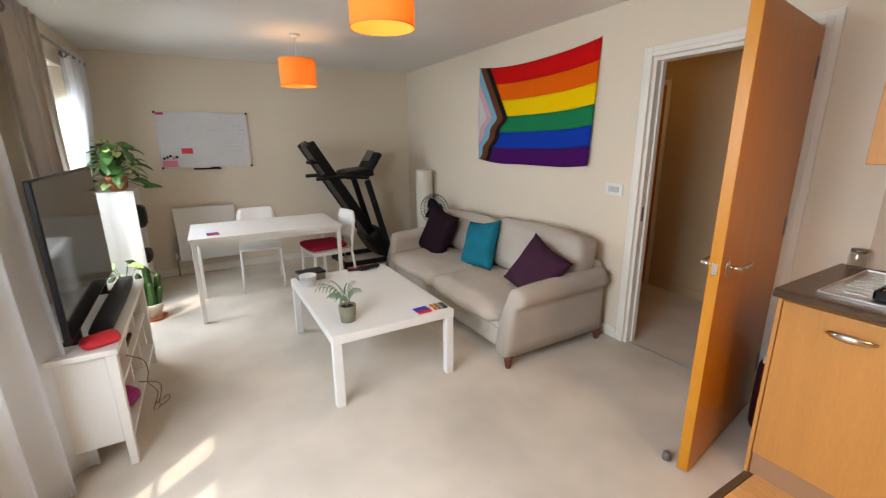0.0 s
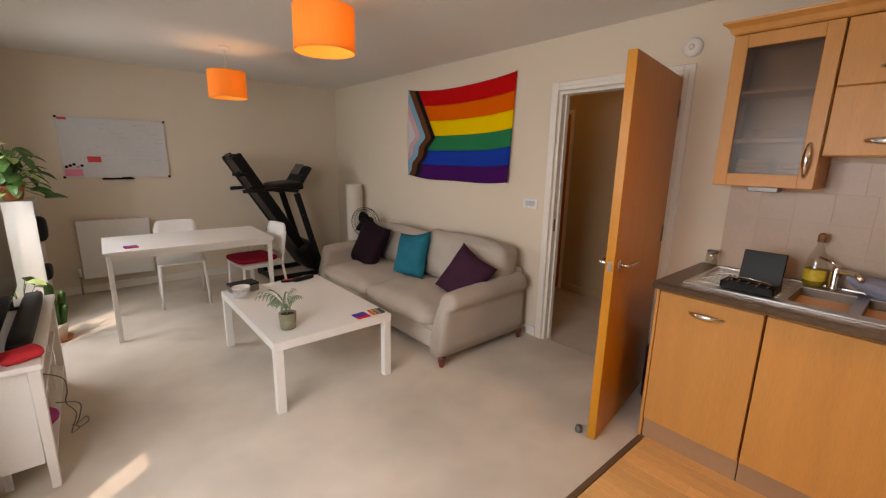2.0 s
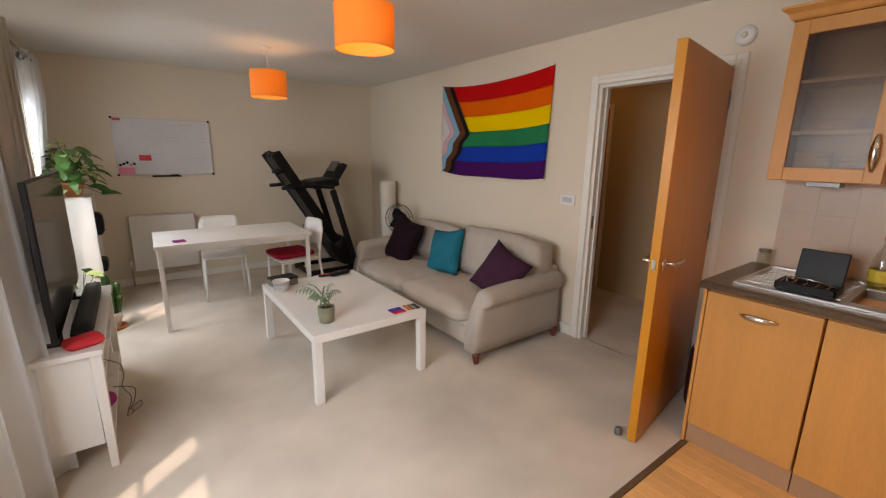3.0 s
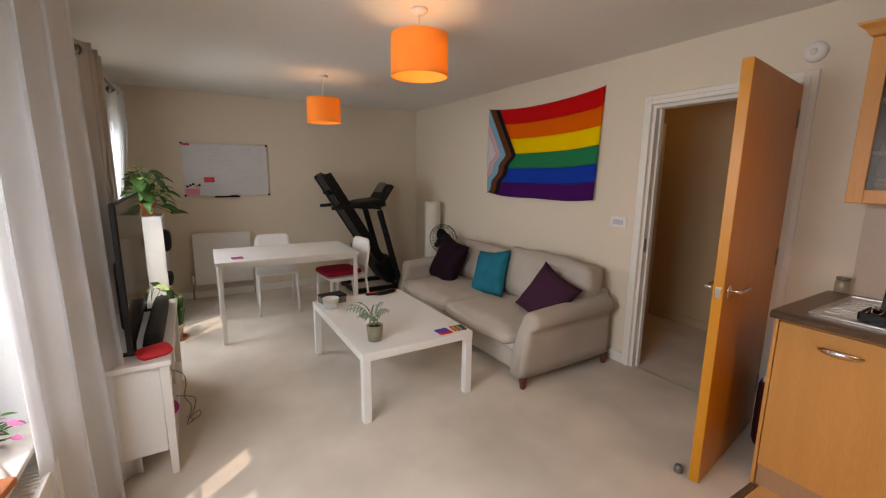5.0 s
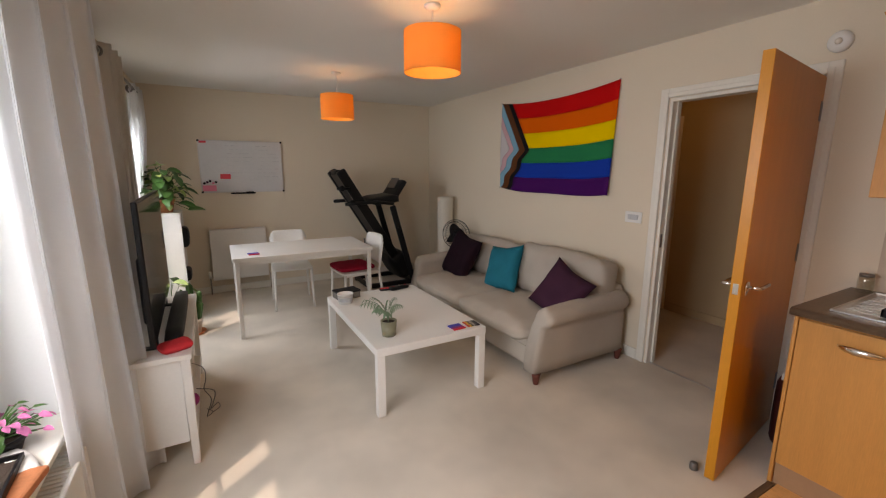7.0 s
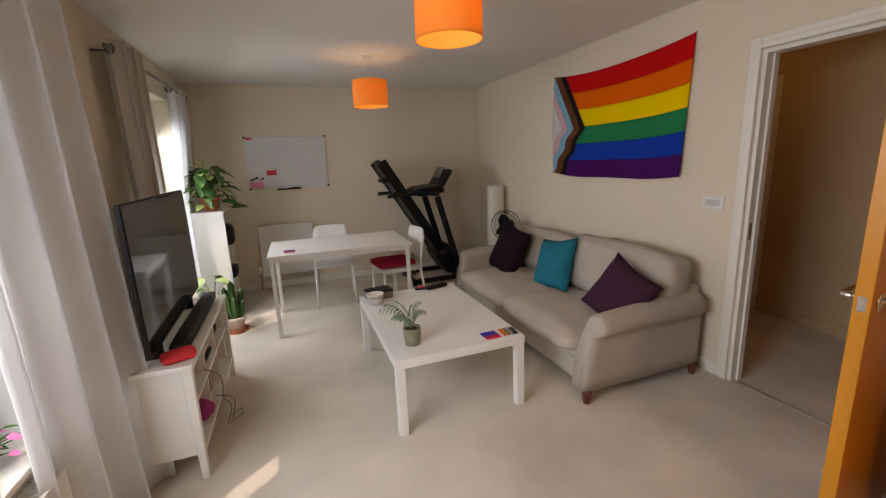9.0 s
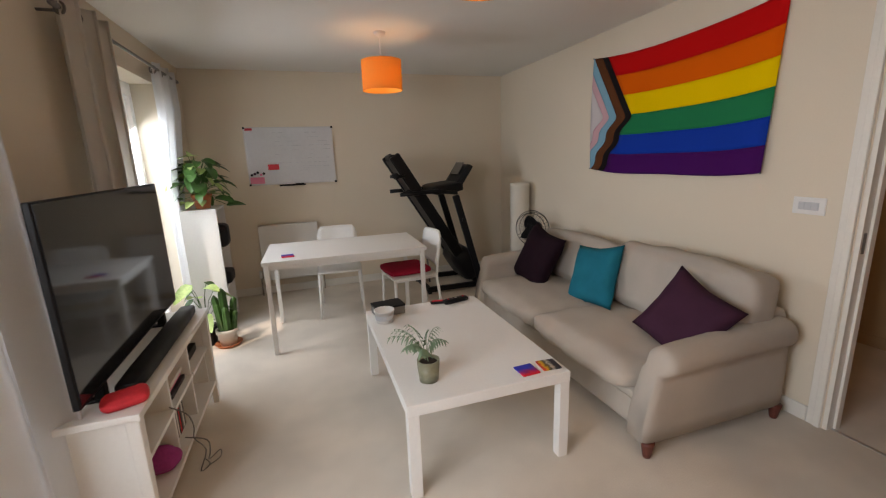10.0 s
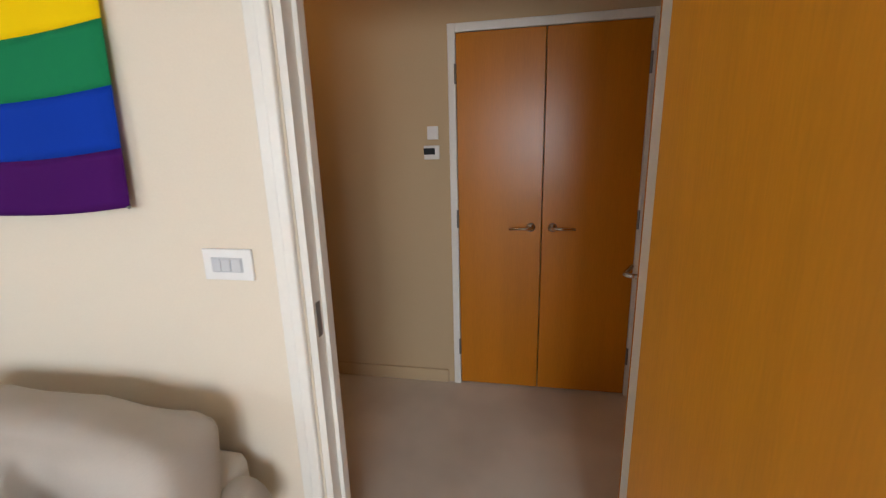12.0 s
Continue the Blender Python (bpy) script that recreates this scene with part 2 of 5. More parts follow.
def soft_block(x0, x1, y0, y1, z0, z1, r=0.05, puff=0.02, cuts=8, seed=0.0, rough=0.006):
    """A padded block: rounded edges, swollen faces and slight unevenness."""
    bm = bmesh.new()
    bmesh.ops.create_cube(bm, size=2)
    bmesh.ops.subdivide_edges(bm, edges=bm.edges[:], cuts=cuts, use_grid_fill=True)
    h = Vector(((x1 - x0) / 2, (y1 - y0) / 2, (z1 - z0) / 2))
    c = Vector(((x0 + x1) / 2, (y0 + y1) / 2, (z0 + z1) / 2))
    r = min(r, *h)
    for v in bm.verts:
        n = v.co.copy()
        p = Vector([n[i] * h[i] for i in range(3)])
        core = Vector([max(-(h[i] - r), min(h[i] - r, p[i])) for i in range(3)])
        d = p - core
        if d.length > 1e-6:
            p = core + d.normalized() * r
        big = [i for i in range(3) if abs(abs(n[i]) - 1) < 1e-4]
        for i in big:
            o = [k for k in range(3) if k != i]
            p[i] += math.copysign(puff, n[i]) * (1 - n[o[0]] ** 2) * (1 - n[o[1]] ** 2)
        p += Vector((0.3, 0.3, 1)) * rough * noise.noise(p * 7 + Vector((seed, seed * 2, 0)))
        v.co = p + c
    return bm


def pillow(w, h, t, seed=0.0, cuts=14):
    """A scatter cushion in the xz plane, with pinched corners."""
    bm = bmesh.new()
    rows = []
    for side in (1, -1):
        grid = []
        for i in range(cuts + 1):
            row = []
            for k in range(cuts + 1):
                u, v = 2 * i / cuts - 1, 2 * k / cuts - 1
                edge = (1 - u ** 4) * (1 - v ** 4)
                th = t / 2 * max(edge, 0) ** 0.55
                pin = 1 - 0.07 * (1 - abs(u)) * abs(v) - 0.07 * (1 - abs(v)) * abs(u)
                x, z = u * w / 2 * (1 - 0.06 * (1 - v * v) * abs(u)), v * h / 2 * (1 - 0.06 * (1 - u * u) * abs(v))
                y = side * th + 0.008 * noise.noise(Vector((u * 2.5 + seed, v * 2.5, side))) * edge
                row.append(bm.verts.new((x * pin, y, z * pin)))
            grid.append(row)
        rows.append(grid)
        for i in range(cuts):
            for k in range(cuts):
                f = (grid[i][k], grid[i + 1][k], grid[i + 1][k + 1], grid[i][k + 1])
                bm.faces.new(f if side == -1 else f[::-1])
    bmesh.ops.remove_doubles(bm, verts=bm.verts[:], dist=0.0005)
    return bm


def moved(bm, m):
    bmesh.ops.transform(bm, matrix=m, verts=bm.verts[:])
    return bm


# ---- the large structure ----
XW, XE, YS, YN, ZC = -0.76, 2.73, -2.40, 5.74, 2.38
XH, YH0, YH1 = 4.08, 0.20, 3.70           # hall: far wall, its two ends
DOOR_S, DOOR_N, DOOR_H = 1.155, 2.02, 1.995  # doorway to the hall
NW0, NW1, NWS, NWH = -0.25, 2.15, 0.53, 2.08   # near window
FW0, FW1, FWH = 3.72, 4.92, 2.10              # far glazed door

structure("floor", boxes((XW - 0.3, XH + 0.12, 0.886, YN + 0.12, -0.12, 0.0), (XE + 0.1, XH + 0.12, YS, 0.886, -0.12, 0.0)), CARPET, "beige cut-pile carpet over the whole living room", "carpet")
structure("ceiling", boxes((XW - 0.3, XH + 0.12, YS - 0.12, YN + 0.12, ZC, ZC + 0.12)), CEIL, "plain white painted plaster ceiling", "ceiling")
structure("wall_north", boxes((XW - 0.3, XH + 0.12, YN, YN + 0.12, 0, ZC)), WALL, "cream painted wall behind the desk", "wall")
structure("wall_south", boxes((XW - 0.3, XH + 0.12, YS - 0.12, YS, -0.12, ZC)), WALL, "cream painted wall at the kitchen end", "wall")
XO = XW - 0.26
structure("wall_west", boxes(
    (XO, XW, YS, NW0, -0.12, ZC), (XO, XW, NW0, NW1, -0.12, NWS), (XO, XW, NW0, NW1, NWH, ZC), (XO, XW, NW1, FW0, -0.12, ZC),
    (XO, XW, FW0, FW1, FWH, ZC), (XO, XW, FW1, YN, -0.12, ZC)), WALL, "cream painted outer wall with a window and a glazed door", "wall")
structure("wall_east", boxes(
    (XE, XE + 0.1, YS, DOOR_S, 0, ZC), (XE, XE + 0.1, DOOR_S, DOOR_N, DOOR_H, ZC), (XE, XE + 0.1, DOOR_N, YN, 0, ZC)),
    WALL, "cream painted wall with the doorway to the hall", "wall")
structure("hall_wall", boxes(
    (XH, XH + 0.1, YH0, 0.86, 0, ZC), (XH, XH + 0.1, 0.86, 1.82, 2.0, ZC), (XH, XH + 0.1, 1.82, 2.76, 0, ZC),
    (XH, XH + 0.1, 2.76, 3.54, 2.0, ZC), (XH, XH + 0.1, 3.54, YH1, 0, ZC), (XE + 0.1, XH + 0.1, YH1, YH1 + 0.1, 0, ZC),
    (XE + 0.1, XH + 0.1, YH0 - 0.1, YH0, 0, ZC)), HALL_WALL_DIM, "cream hall wall beyond the doorway, its dimness painted in", "wall")
structure("cupboard_back", boxes((XH + 0.102, XH + 0.13, 0.7, 3.7, 0, ZC - 0.002)), WALL, "plain closing wall behind the hall doors", "wall")


def skirting(name, span, mat=WHITE):
    structure(name, boxes(span, bevel=0.004, seg=1), mat, "painted skirting board along the wall foot", "baseboard")


skirting("baseboard_north", (XW + 0.002, XE - 0.002, YN - 0.016, YN - 0.001, 0.0, 0.085))
skirting("baseboard_east", (XE - 0.016, XE - 0.001, DOOR_N + 0.068, YN - 0.018, 0.0, 0.085))
skirting("baseboard_west", (XW + 0.001, XW + 0.016, NW1 + 0.1, FW0 - 0.002, 0.0, 0.085))
skirting("baseboard_hall", (XH - 0.016, XH - 0.001, 1.89, 2.70, 0.0, 0.085), HALL_WALL_DIM)
skirting("baseboard_hall_side", (XE + 0.101, XE + 0.116, DOOR_N + 0.07, YH1 - 0.002, 0.0, 0.085))


def architrave(name, face, way, s, n, top):
    """Moulded frame round a doorway on the wall face x = face; way: which side it stands proud to."""
    root = thing(name, "white painted moulded architrave round the doorway", "door frame", kind="structure")
    for k, (w, d) in enumerate(((0.062, 0.014), (0.030, 0.019))):
        a, b = sorted((face + way * 0.001, face + way * d))
        o, w2 = 0.004, w
        part("jamb_trim", boxes((a, b, s - o - w2, s - o, 0, top + o + w2), bevel=0.003, seg=1), WHITE, root)
        part("jamb_trim", boxes((a, b, n + o, n + o + w2, 0, top + o + w2), bevel=0.003, seg=1), WHITE, root)
        part("head_trim", boxes((a, b, s - o, n + o, top + o, top + o + w2), bevel=0.003, seg=1), WHITE, root)
    return root


architrave("architrave_living", XE, -1, DOOR_S, DOOR_N, DOOR_H)
architrave("architrave_hall", XE + 0.1, 1, DOOR_S, DOOR_N, DOOR_H)
lining = thing("door_lining", "white painted door lining with a steel strike plate", "door frame", kind="structure")
part("jamb", boxes((XE + 0.001, XE + 0.099, DOOR_N - 0.022, DOOR_N - 0.001, 0, DOOR_H - 0.001)), WHITE, lining)
part("jamb", boxes((XE + 0.001, XE + 0.099, DOOR_S + 0.001, DOOR_S + 0.022, 0, DOOR_H - 0.001)), WHITE, lining)
part("head", boxes((XE + 0.001, XE + 0.099, DOOR_S + 0.022, DOOR_N - 0.022, DOOR_H - 0.022, DOOR_H - 0.001)), WHITE, lining)
part("stop", boxes((XE + 0.05, XE + 0.085, DOOR_N - 0.034, DOOR_N - 0.022, 0, DOOR_H - 0.022)), WHITE, lining)
part("strike_plate", boxes((XE + 0.012, XE + 0.034, DOOR_N - 0.0245, DOOR_N - 0.0222, 0.93, 1.03), bevel=0.001, seg=1), GREY, lining, "dull steel strike plate")


def lever(parent, x, y, z, way, out, mat=CHROME):
    """Lever handle on a face that looks along out (+1 or -1 in y); way: the lever's direction in x."""
    h = part("lever_handle", lathe([(0.0, 0), (0.024, 0), (0.026, 0.003), (0.026, 0.007), (0.0, 0.010)], 20), mat, parent, "satin chrome lever handle", True)
    h.matrix_basis = pose(x, y, z, -90 * out, 0, 0)
    bar = part("lever", tube([(0, 0, 0.006), (0, 0, 0.044), (way * 0.006, 0, 0.051), (way * 0.015, 0, 0.053), (way * 0.12, 0, 0.053)], 0.008, 10), mat, h, "", True)
    return h


# open door into the room
leaf_a, leaf_b = Vector((1.862, 1.020)), Vector((2.715, 1.150))
d = leaf_b - leaf_a
door = thing("door_1", "honey veneered flush door standing wide open", "door", (leaf_b.x, leaf_b.y, 0.0), math.degrees(math.atan2(-d.y, -d.x)), kind="structure")
part("door_leaf", boxes((0.0, d.length, -0.044, 0.0, 0.008, 1.985), bevel=0.002, seg=1), DOOR_WOOD, door)
lever(door, d.length - 0.062, 0.0, 0.985, -1, 1)
lever(door, d.length - 0.062, -0.044, 0.985, -1, -1)
for s in (0.0, -0.044):
    o = 1 if s == 0 else -1
    k = part("latch_plate", boxes((d.length - 0.074, d.length - 0.050, min(s, s + o * 0.004), max(s, s + o * 0.004), 0.945, 0.972), bevel=0.001, seg=1), CHROME, door, "small chrome keep below the lever")
part("latch", boxes((d.length, d.length + 0.002, -0.033, -0.011, 0.955, 1.005)), CHROME, door, "chrome latch face plate on the door edge")
for z in (0.22, 1.0, 1.76):
    part("hinge", boxes((0.006, 0.040, 0.0, 0.003, z, z + 0.10), bevel=0.001, seg=1), GREY, door, "dull steel butt hinge")
stop = tagged(link("door_stop", lathe([(0.0, 0), (0.02, 0), (0.021, 0.012), (0.018, 0.034), (0.014, 0.038), (0.0, 0.038)], 16, (1.875, 1.125, 0.0)), GREY, None, "", True), "small grey floor door stop on the carpet", "door stop")


structure("door_threshold", boxes((XE + 0.030, XE + 0.046, DOOR_S + 0.024, DOOR_N - 0.024, 0.0, 0.005), bevel=0.002, seg=1), ALU, "slim metal carpet strip across the doorway", "threshold")


# hall double doors
def hall_door(name, y0, y1, hinge_n, knob):
    root = thing(name, "honey veneered flush cupboard door in the hall", "door", kind="structure")
    part("door_leaf", boxes((XH - 0.006, XH + 0.034, y0, y1, 0.012, 1.985), bevel=0.002, seg=1), HALL_DOOR, root)
    for z in (0.20, 0.98, 1.74):
        yy = y1 - 0.001 if hinge_n else y0 - 0.011
        part("hinge", tube([(XH - 0.010, yy + 0.006, z), (XH - 0.010, yy + 0.006, z + 0.1)], 0.007, 8), GREY, root, "dull steel hinge knuckle")
    yk = y0 + 0.055 if hinge_n else y1 - 0.055
    rose = part("rose", moved(lathe([(0, 0), (0.024, 0), (0.025, 0.008), (0.0, 0.010)], 20), pose(XH - 0.006, yk, 0.985, 0, -90, 0)), CHROME, root, "round chrome rose", True)
    w = 1 if hinge_n else -1
    part("lever", tube([(XH - 0.01, yk, 0.985), (XH - 0.05, yk, 0.985), (XH - 0.058, yk + w * 0.02, 0.985), (XH - 0.056, yk + w * 0.115, 0.983)], 0.008, 8), CHROME, root, "chrome lever", True)


hall_door("door_2", 1.360, 1.812, True, True)
hall_door("door_3", 0.874, 1.355, False, False)
frame2 = thing("door_frame_hall", "white painted frame round the hall cupboard doors", "door frame", kind="structure")
part("jamb", boxes((XH - 0.014, XH + 0.09, 1.815, 1.855, 0, 2.03), bevel=0.003, seg=1), WHITE, frame2)
part("jamb", boxes((XH - 0.014, XH + 0.09, 0.820, 0.871, 0, 2.03), bevel=0.003, seg=1), WHITE, frame2)
part("head", boxes((XH - 0.014, XH + 0.09, 0.871, 1.815, 1.988, 2.03), bevel=0.003, seg=1), WHITE, frame2)
d4 = thing("door_4", "honey veneered flush door further down the hall", "door", kind="structure")
part("door_leaf", boxes((XH - 0.006, XH + 0.034, 2.79, 3.51, 0.012, 1.985), bevel=0.002, seg=1), HALL_DOOR, d4)
part("jamb", boxes((XH - 0.014, XH + 0.09, 2.745, 2.787, 0, 2.03), bevel=0.003, seg=1), WHITE, d4)
part("jamb", boxes((XH - 0.014, XH + 0.09, 3.513, 3.555, 0, 2.03), bevel=0.003, seg=1), WHITE, d4)
part("head", boxes((XH - 0.014, XH + 0.09, 2.787, 3.513, 1.988, 2.03), bevel=0.003, seg=1), WHITE, d4)

fa, fb = Vector((3.150, 1.095)), Vector((3.93, 0.735))
d5 = thing("door_5", "honey veneered flush door standing open into the hall", "door", (fb.x, fb.y, 0.0), math.degrees(math.atan2(fa.y - fb.y, fa.x - fb.x)), kind="structure")
d5_w = (fa - fb).length
part("door_leaf", boxes((0.0, d5_w, 0.0, 0.044, 0.008, 1.985), bevel=0.002, seg=1), HALL_DOOR, d5)
lever(d5, d5_w - 0.062, 0.0, 0.985, -1, -1)
part("keyhole_plate", boxes((d5_w - 0.084, d5_w - 0.040, -0.005, 0.0, 0.905, 0.950), bevel=0.002, seg=1), CHROME, d5, "small chrome keyhole plate")

bag = thing("folded_bag", "dark wine-red folded bag standing behind the open door", "bag", (2.56, 0.99, 0.0), -6)
part("body", soft_block(-0.13, 0.13, -0.055, 0.055, 0.0, 0.42, 0.045, 0.012, 8, 3.0, 0.012), RED_DARK, bag, "", True)
part("strap", tube([(-0.06, -0.03, 0.41), (-0.05, -0.04, 0.49), (0.03, -0.04, 0.50), (0.05, -0.03, 0.41)], 0.008, 8), BLACK, bag, "black carrying strap", True)
part("tag", boxes((-0.135, -0.131, -0.02, 0.02, 0.40, 0.44)), PLASTIC_WHITE, bag, "small white tag")

# small flush light, unseen, added to warm and brighten the hall
hl = thing("hall_ceiling_light", "unseen round opal ceiling light, added to warm the hall", "lamp", (3.45, 2.70, ZC))
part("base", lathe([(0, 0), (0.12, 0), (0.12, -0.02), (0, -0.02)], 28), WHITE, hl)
part("diffuser", lathe([(0.112, -0.021), (0.108, -0.045), (0.08, -0.065), (0.03, -0.073), (0, -0.074)], 28), glow("added_light_diffuser", (1.0, 0.55, 0.19), 12.0), hl, "lit opal diffuser", True)


# kitchen ceiling spotlights, out of view: fixture added for the warm light inferred there
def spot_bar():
    k = thing("kitchen_spotlight_bar", "unseen satin steel bar of warm spotlights, inferred from kitchen light", "lamp", (1.52, -0.55, ZC))
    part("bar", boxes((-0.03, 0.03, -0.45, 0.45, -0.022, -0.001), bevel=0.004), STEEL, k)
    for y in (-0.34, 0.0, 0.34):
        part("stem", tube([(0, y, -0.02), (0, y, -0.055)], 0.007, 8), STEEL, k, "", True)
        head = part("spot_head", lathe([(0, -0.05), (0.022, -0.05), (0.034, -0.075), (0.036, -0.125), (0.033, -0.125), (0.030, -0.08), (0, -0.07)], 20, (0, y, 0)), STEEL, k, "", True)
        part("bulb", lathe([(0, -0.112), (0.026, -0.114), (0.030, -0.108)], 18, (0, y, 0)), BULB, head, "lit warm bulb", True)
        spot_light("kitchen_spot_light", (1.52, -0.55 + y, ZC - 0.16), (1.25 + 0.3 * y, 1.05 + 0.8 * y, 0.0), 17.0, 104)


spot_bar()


# windows
def casement(name, label, y0, y1, z0, z1, mullions, sill, sun_block=0.0):
    root = thing(name, label, "window", kind="structure")
    xf0, xf1 = -0.985, -0.925
    w, far = 0.055, 0.055 + sun_block
    part("window_frame", boxes((xf0, xf1, y0, y1, z1 - w, z1), (xf0, xf1, y0, y1, z0, z0 + w), (xf0, xf1, y0, y0 + w, z0 + w, z1 - w), (xf0, xf1, y1 - far, y1, z0 + w, z1 - w), bevel=0.004, seg=1), UPVC, root)
    edges = [y0 + w] + list(mullions) + [y1 - far]
    for m in mullions:
        part("mullion", boxes((xf0, xf1, m - 0.04, m + 0.04, z0 + w, z1 - w), bevel=0.004, seg=1), UPVC, root)
    for a, b in zip(edges, edges[1:]):
        a2, b2 = a + (0.04 if a in mullions else 0), b - (0.04 if b in mullions else 0)
        sash = part("sash", boxes((xf1 - 0.02, xf1 + 0.012, a2, b2, z1 - w - 0.05, z1 - w), (xf1 - 0.02, xf1 + 0.012, a2, b2, z0 + w, z0 + w + 0.05),
            (xf1 - 0.02, xf1 + 0.012, a2, a2 + 0.05, z0 + w + 0.05, z1 - w - 0.05), (xf1 - 0.02, xf1 + 0.012, b2 - 0.05, b2, z0 + w + 0.05, z1 - w - 0.05), bevel=0.003, seg=1), UPVC, root)
        p = part("pane", boxes((xf1 - 0.012, xf1 - 0.006, a2 + 0.045, b2 - 0.045, z0 + w + 0.045, z1 - w - 0.045)), GLASS, root, "clear glass pane")
        p.visible_shadow = False
        ym, zm = (a2 + b2) / 2, (z0 + z1) / 2 + 0.1
        part("glazing_bar", boxes((xf1 - 0.016, xf1 + 0.004, ym - 0.008, ym + 0.008, z0 + w + 0.05, z1 - w - 0.05)), UPVC, root)
        part("glazing_bar", boxes((xf1 - 0.0155, xf1 + 0.0035, a2 + 0.05, b2 - 0.05, zm - 0.008, zm + 0.008)), UPVC, root)
        part("handle", boxes((xf1 + 0.012, xf1 + 0.03, b2 - 0.035, b2 - 0.012, (z0 + z1) / 2, (z0 + z1) / 2 + 0.12), bevel=0.003, seg=1), GREY, root, "grey window handle")
    if sill:
        part("window_sill", boxes((xf1, XW + 0.055, y0 + 0.002, y1 - 0.002, z0 - 0.001, z0 + 0.024), bevel=0.006), WHITE, root, "deep white window board")
    return root


# far jamb is 0.10 m wider here, only to keep sun off the reveal
casement("window_1", "white framed window above a deep sill", NW0, NW1, NWS, NWH, (0.30, 0.89, 1.47), True, 0.10)
casement("window_2", "white framed glazed door reaching the floor", FW0, FW1, 0.03, FWH, (4.32,), False)
structure("window_reveal", boxes((-0.925, XW - 0.002, NW1 - 0.005, NW1 - 0.0005, NWS + 0.025, NWH - 0.006), (-0.925, XW - 0.002, NW0 + 0.0005, NW0 + 0.005, NWS + 0.025, NWH - 0.006), (-0.925, XW - 0.002, NW0, NW1, NWH - 0.005, NWH - 0.0005)), UPVC, "smooth white reveal lining round the window", "window reveal")
structure("window_threshold", boxes((XO, XW, FW0, FW1, -0.12, 0.028)), UPVC, "white threshold below the glazed door", "threshold")

# outdoors
structure("ground", boxes((-900, XO - 0.001, -900, 900, -0.5, -0.35)), GRASS, "pale sunlit paving outside the windows", "paving")


# ---- living room: large things ----
def coffee_table():
    t = thing("coffee_table", "low white square-legged coffee table on the carpet", "coffee table")
    x0, x1, y0, y1 = 0.617, 1.400, 2.312, 3.495
    part("tabletop", boxes((x0, x1, y0, y1, 0.398, 0.450), bevel=0.003), TABLE_WHITE, t)
    for x in (x0 + 0.002, x1 - 0.052):
        for y in (y0 + 0.002, y1 - 0.052):
            part("leg", boxes((x, x + 0.050, y, y + 0.050, 0, 0.398), bevel=0.002, seg=1), TABLE_WHITE, t)


coffee_table()


def desk():
    t = thing("dining_table", "white laminate table with slim steel legs", "table", (0.583, 4.375, 0), -1.0)
    part("tabletop", boxes((-0.625, 0.625, -0.375, 0.375, 0.710, 0.738), bevel=0.003), TABLE_WHITE, t)
    part("apron", boxes((-0.58, 0.58, -0.345, -0.325, 0.668, 0.710), (-0.58, 0.58, 0.325, 0.345, 0.668, 0.710), (-0.60, -0.58, -0.33, 0.33, 0.668, 0.710), (0.58, 0.60, -0.33, 0.33, 0.668, 0.710)), TABLE_WHITE, t)
    for x in (-0.592, 0.592):
        for y in (-0.342, 0.342):
            part("leg", boxes((x - 0.017, x + 0.017, y - 0.017, y + 0.017, 0, 0.71), bevel=0.004), PLASTIC_WHITE, t)


desk()


def chair(at, turn):
    """Moulded white chair; its front looks along -y."""
    c = thing("dining_chair", "white moulded plastic stacking chair at the table", "chair", at, turn, "chairs at the table")
    seat = soft_block(-0.20, 0.20, -0.21, 0.20, 0.425, 0.452, 0.013, -0.006, 8, 1.0, 0.0)
    part("seat", seat, PLASTIC_WHITE, c, "", True)
    bm = bmesh.new()
    rows = []
    for k in range(9):
        f = k / 8
        z, y = 0.52 + 0.285 * f, 0.190 + 0.055 * f + 0.0
        w = 0.195 - 0.012 * f - (0.03 * max(0, (f - 0.86) / 0.14) ** 2)
        rows.append([(u * w, y + 0.030 * (1 - (abs(u)) ** 2) - 0.012, z) for u in (-1, -0.75, -0.4, 0, 0.4, 0.75, 1)])
    for off in (0.0, 0.018):
        vs = [[bm.verts.new((x, y + off, z)) for x, y, z in r] for r in rows]
        for a, b in zip(vs, vs[1:]):
            for i in range(6):
                bm.faces.new((a[i], a[i + 1], b[i + 1], b[i]) if off == 0 else (a[i + 1], a[i], b[i], b[i + 1]))
        if off == 0:
            first = vs
    rim = lambda v: [r[0] for r in v] + v[-1][1:] + [r[-1] for r in v[::-1]][1:] + v[0][::-1][1:-1]
    ra, rb = rim(first), rim(vs)
    for i in range(len(ra)):
        q = (i + 1) % len(ra)
        bm.faces.new((ra[i], ra[q], rb[q], rb[i]))
    bmesh.ops.recalc_face_normals(bm, faces=bm.faces[:])
    part("backrest", bm, PLASTIC_WHITE, c, "", True)
    for s in (-1, 1):
        part("back_post", tube([(s * 0.185, 0.19, 0.43), (s * 0.187, 0.205, 0.56), (s * 0.184, 0.235, 0.74)], 0.013, 8), PLASTIC_WHITE, c, "", True)
        part("front_leg", tube([(s * 0.185, -0.19, 0.435), (s * 0.198, -0.205, 0.0)], 0.015, 8, 0.011), PLASTIC_WHITE, c, "", True)
        part("rear_leg", tube([(s * 0.185, 0.185, 0.435), (s * 0.20, 0.245, 0.0)], 0.015, 8, 0.011), PLASTIC_WHITE, c, "", True)
        part("side_rail", tube([(s * 0.185, -0.19, 0.418), (s * 0.185, 0.19, 0.418)], 0.011, 8), PLASTIC_WHITE, c, "", True)
    return c


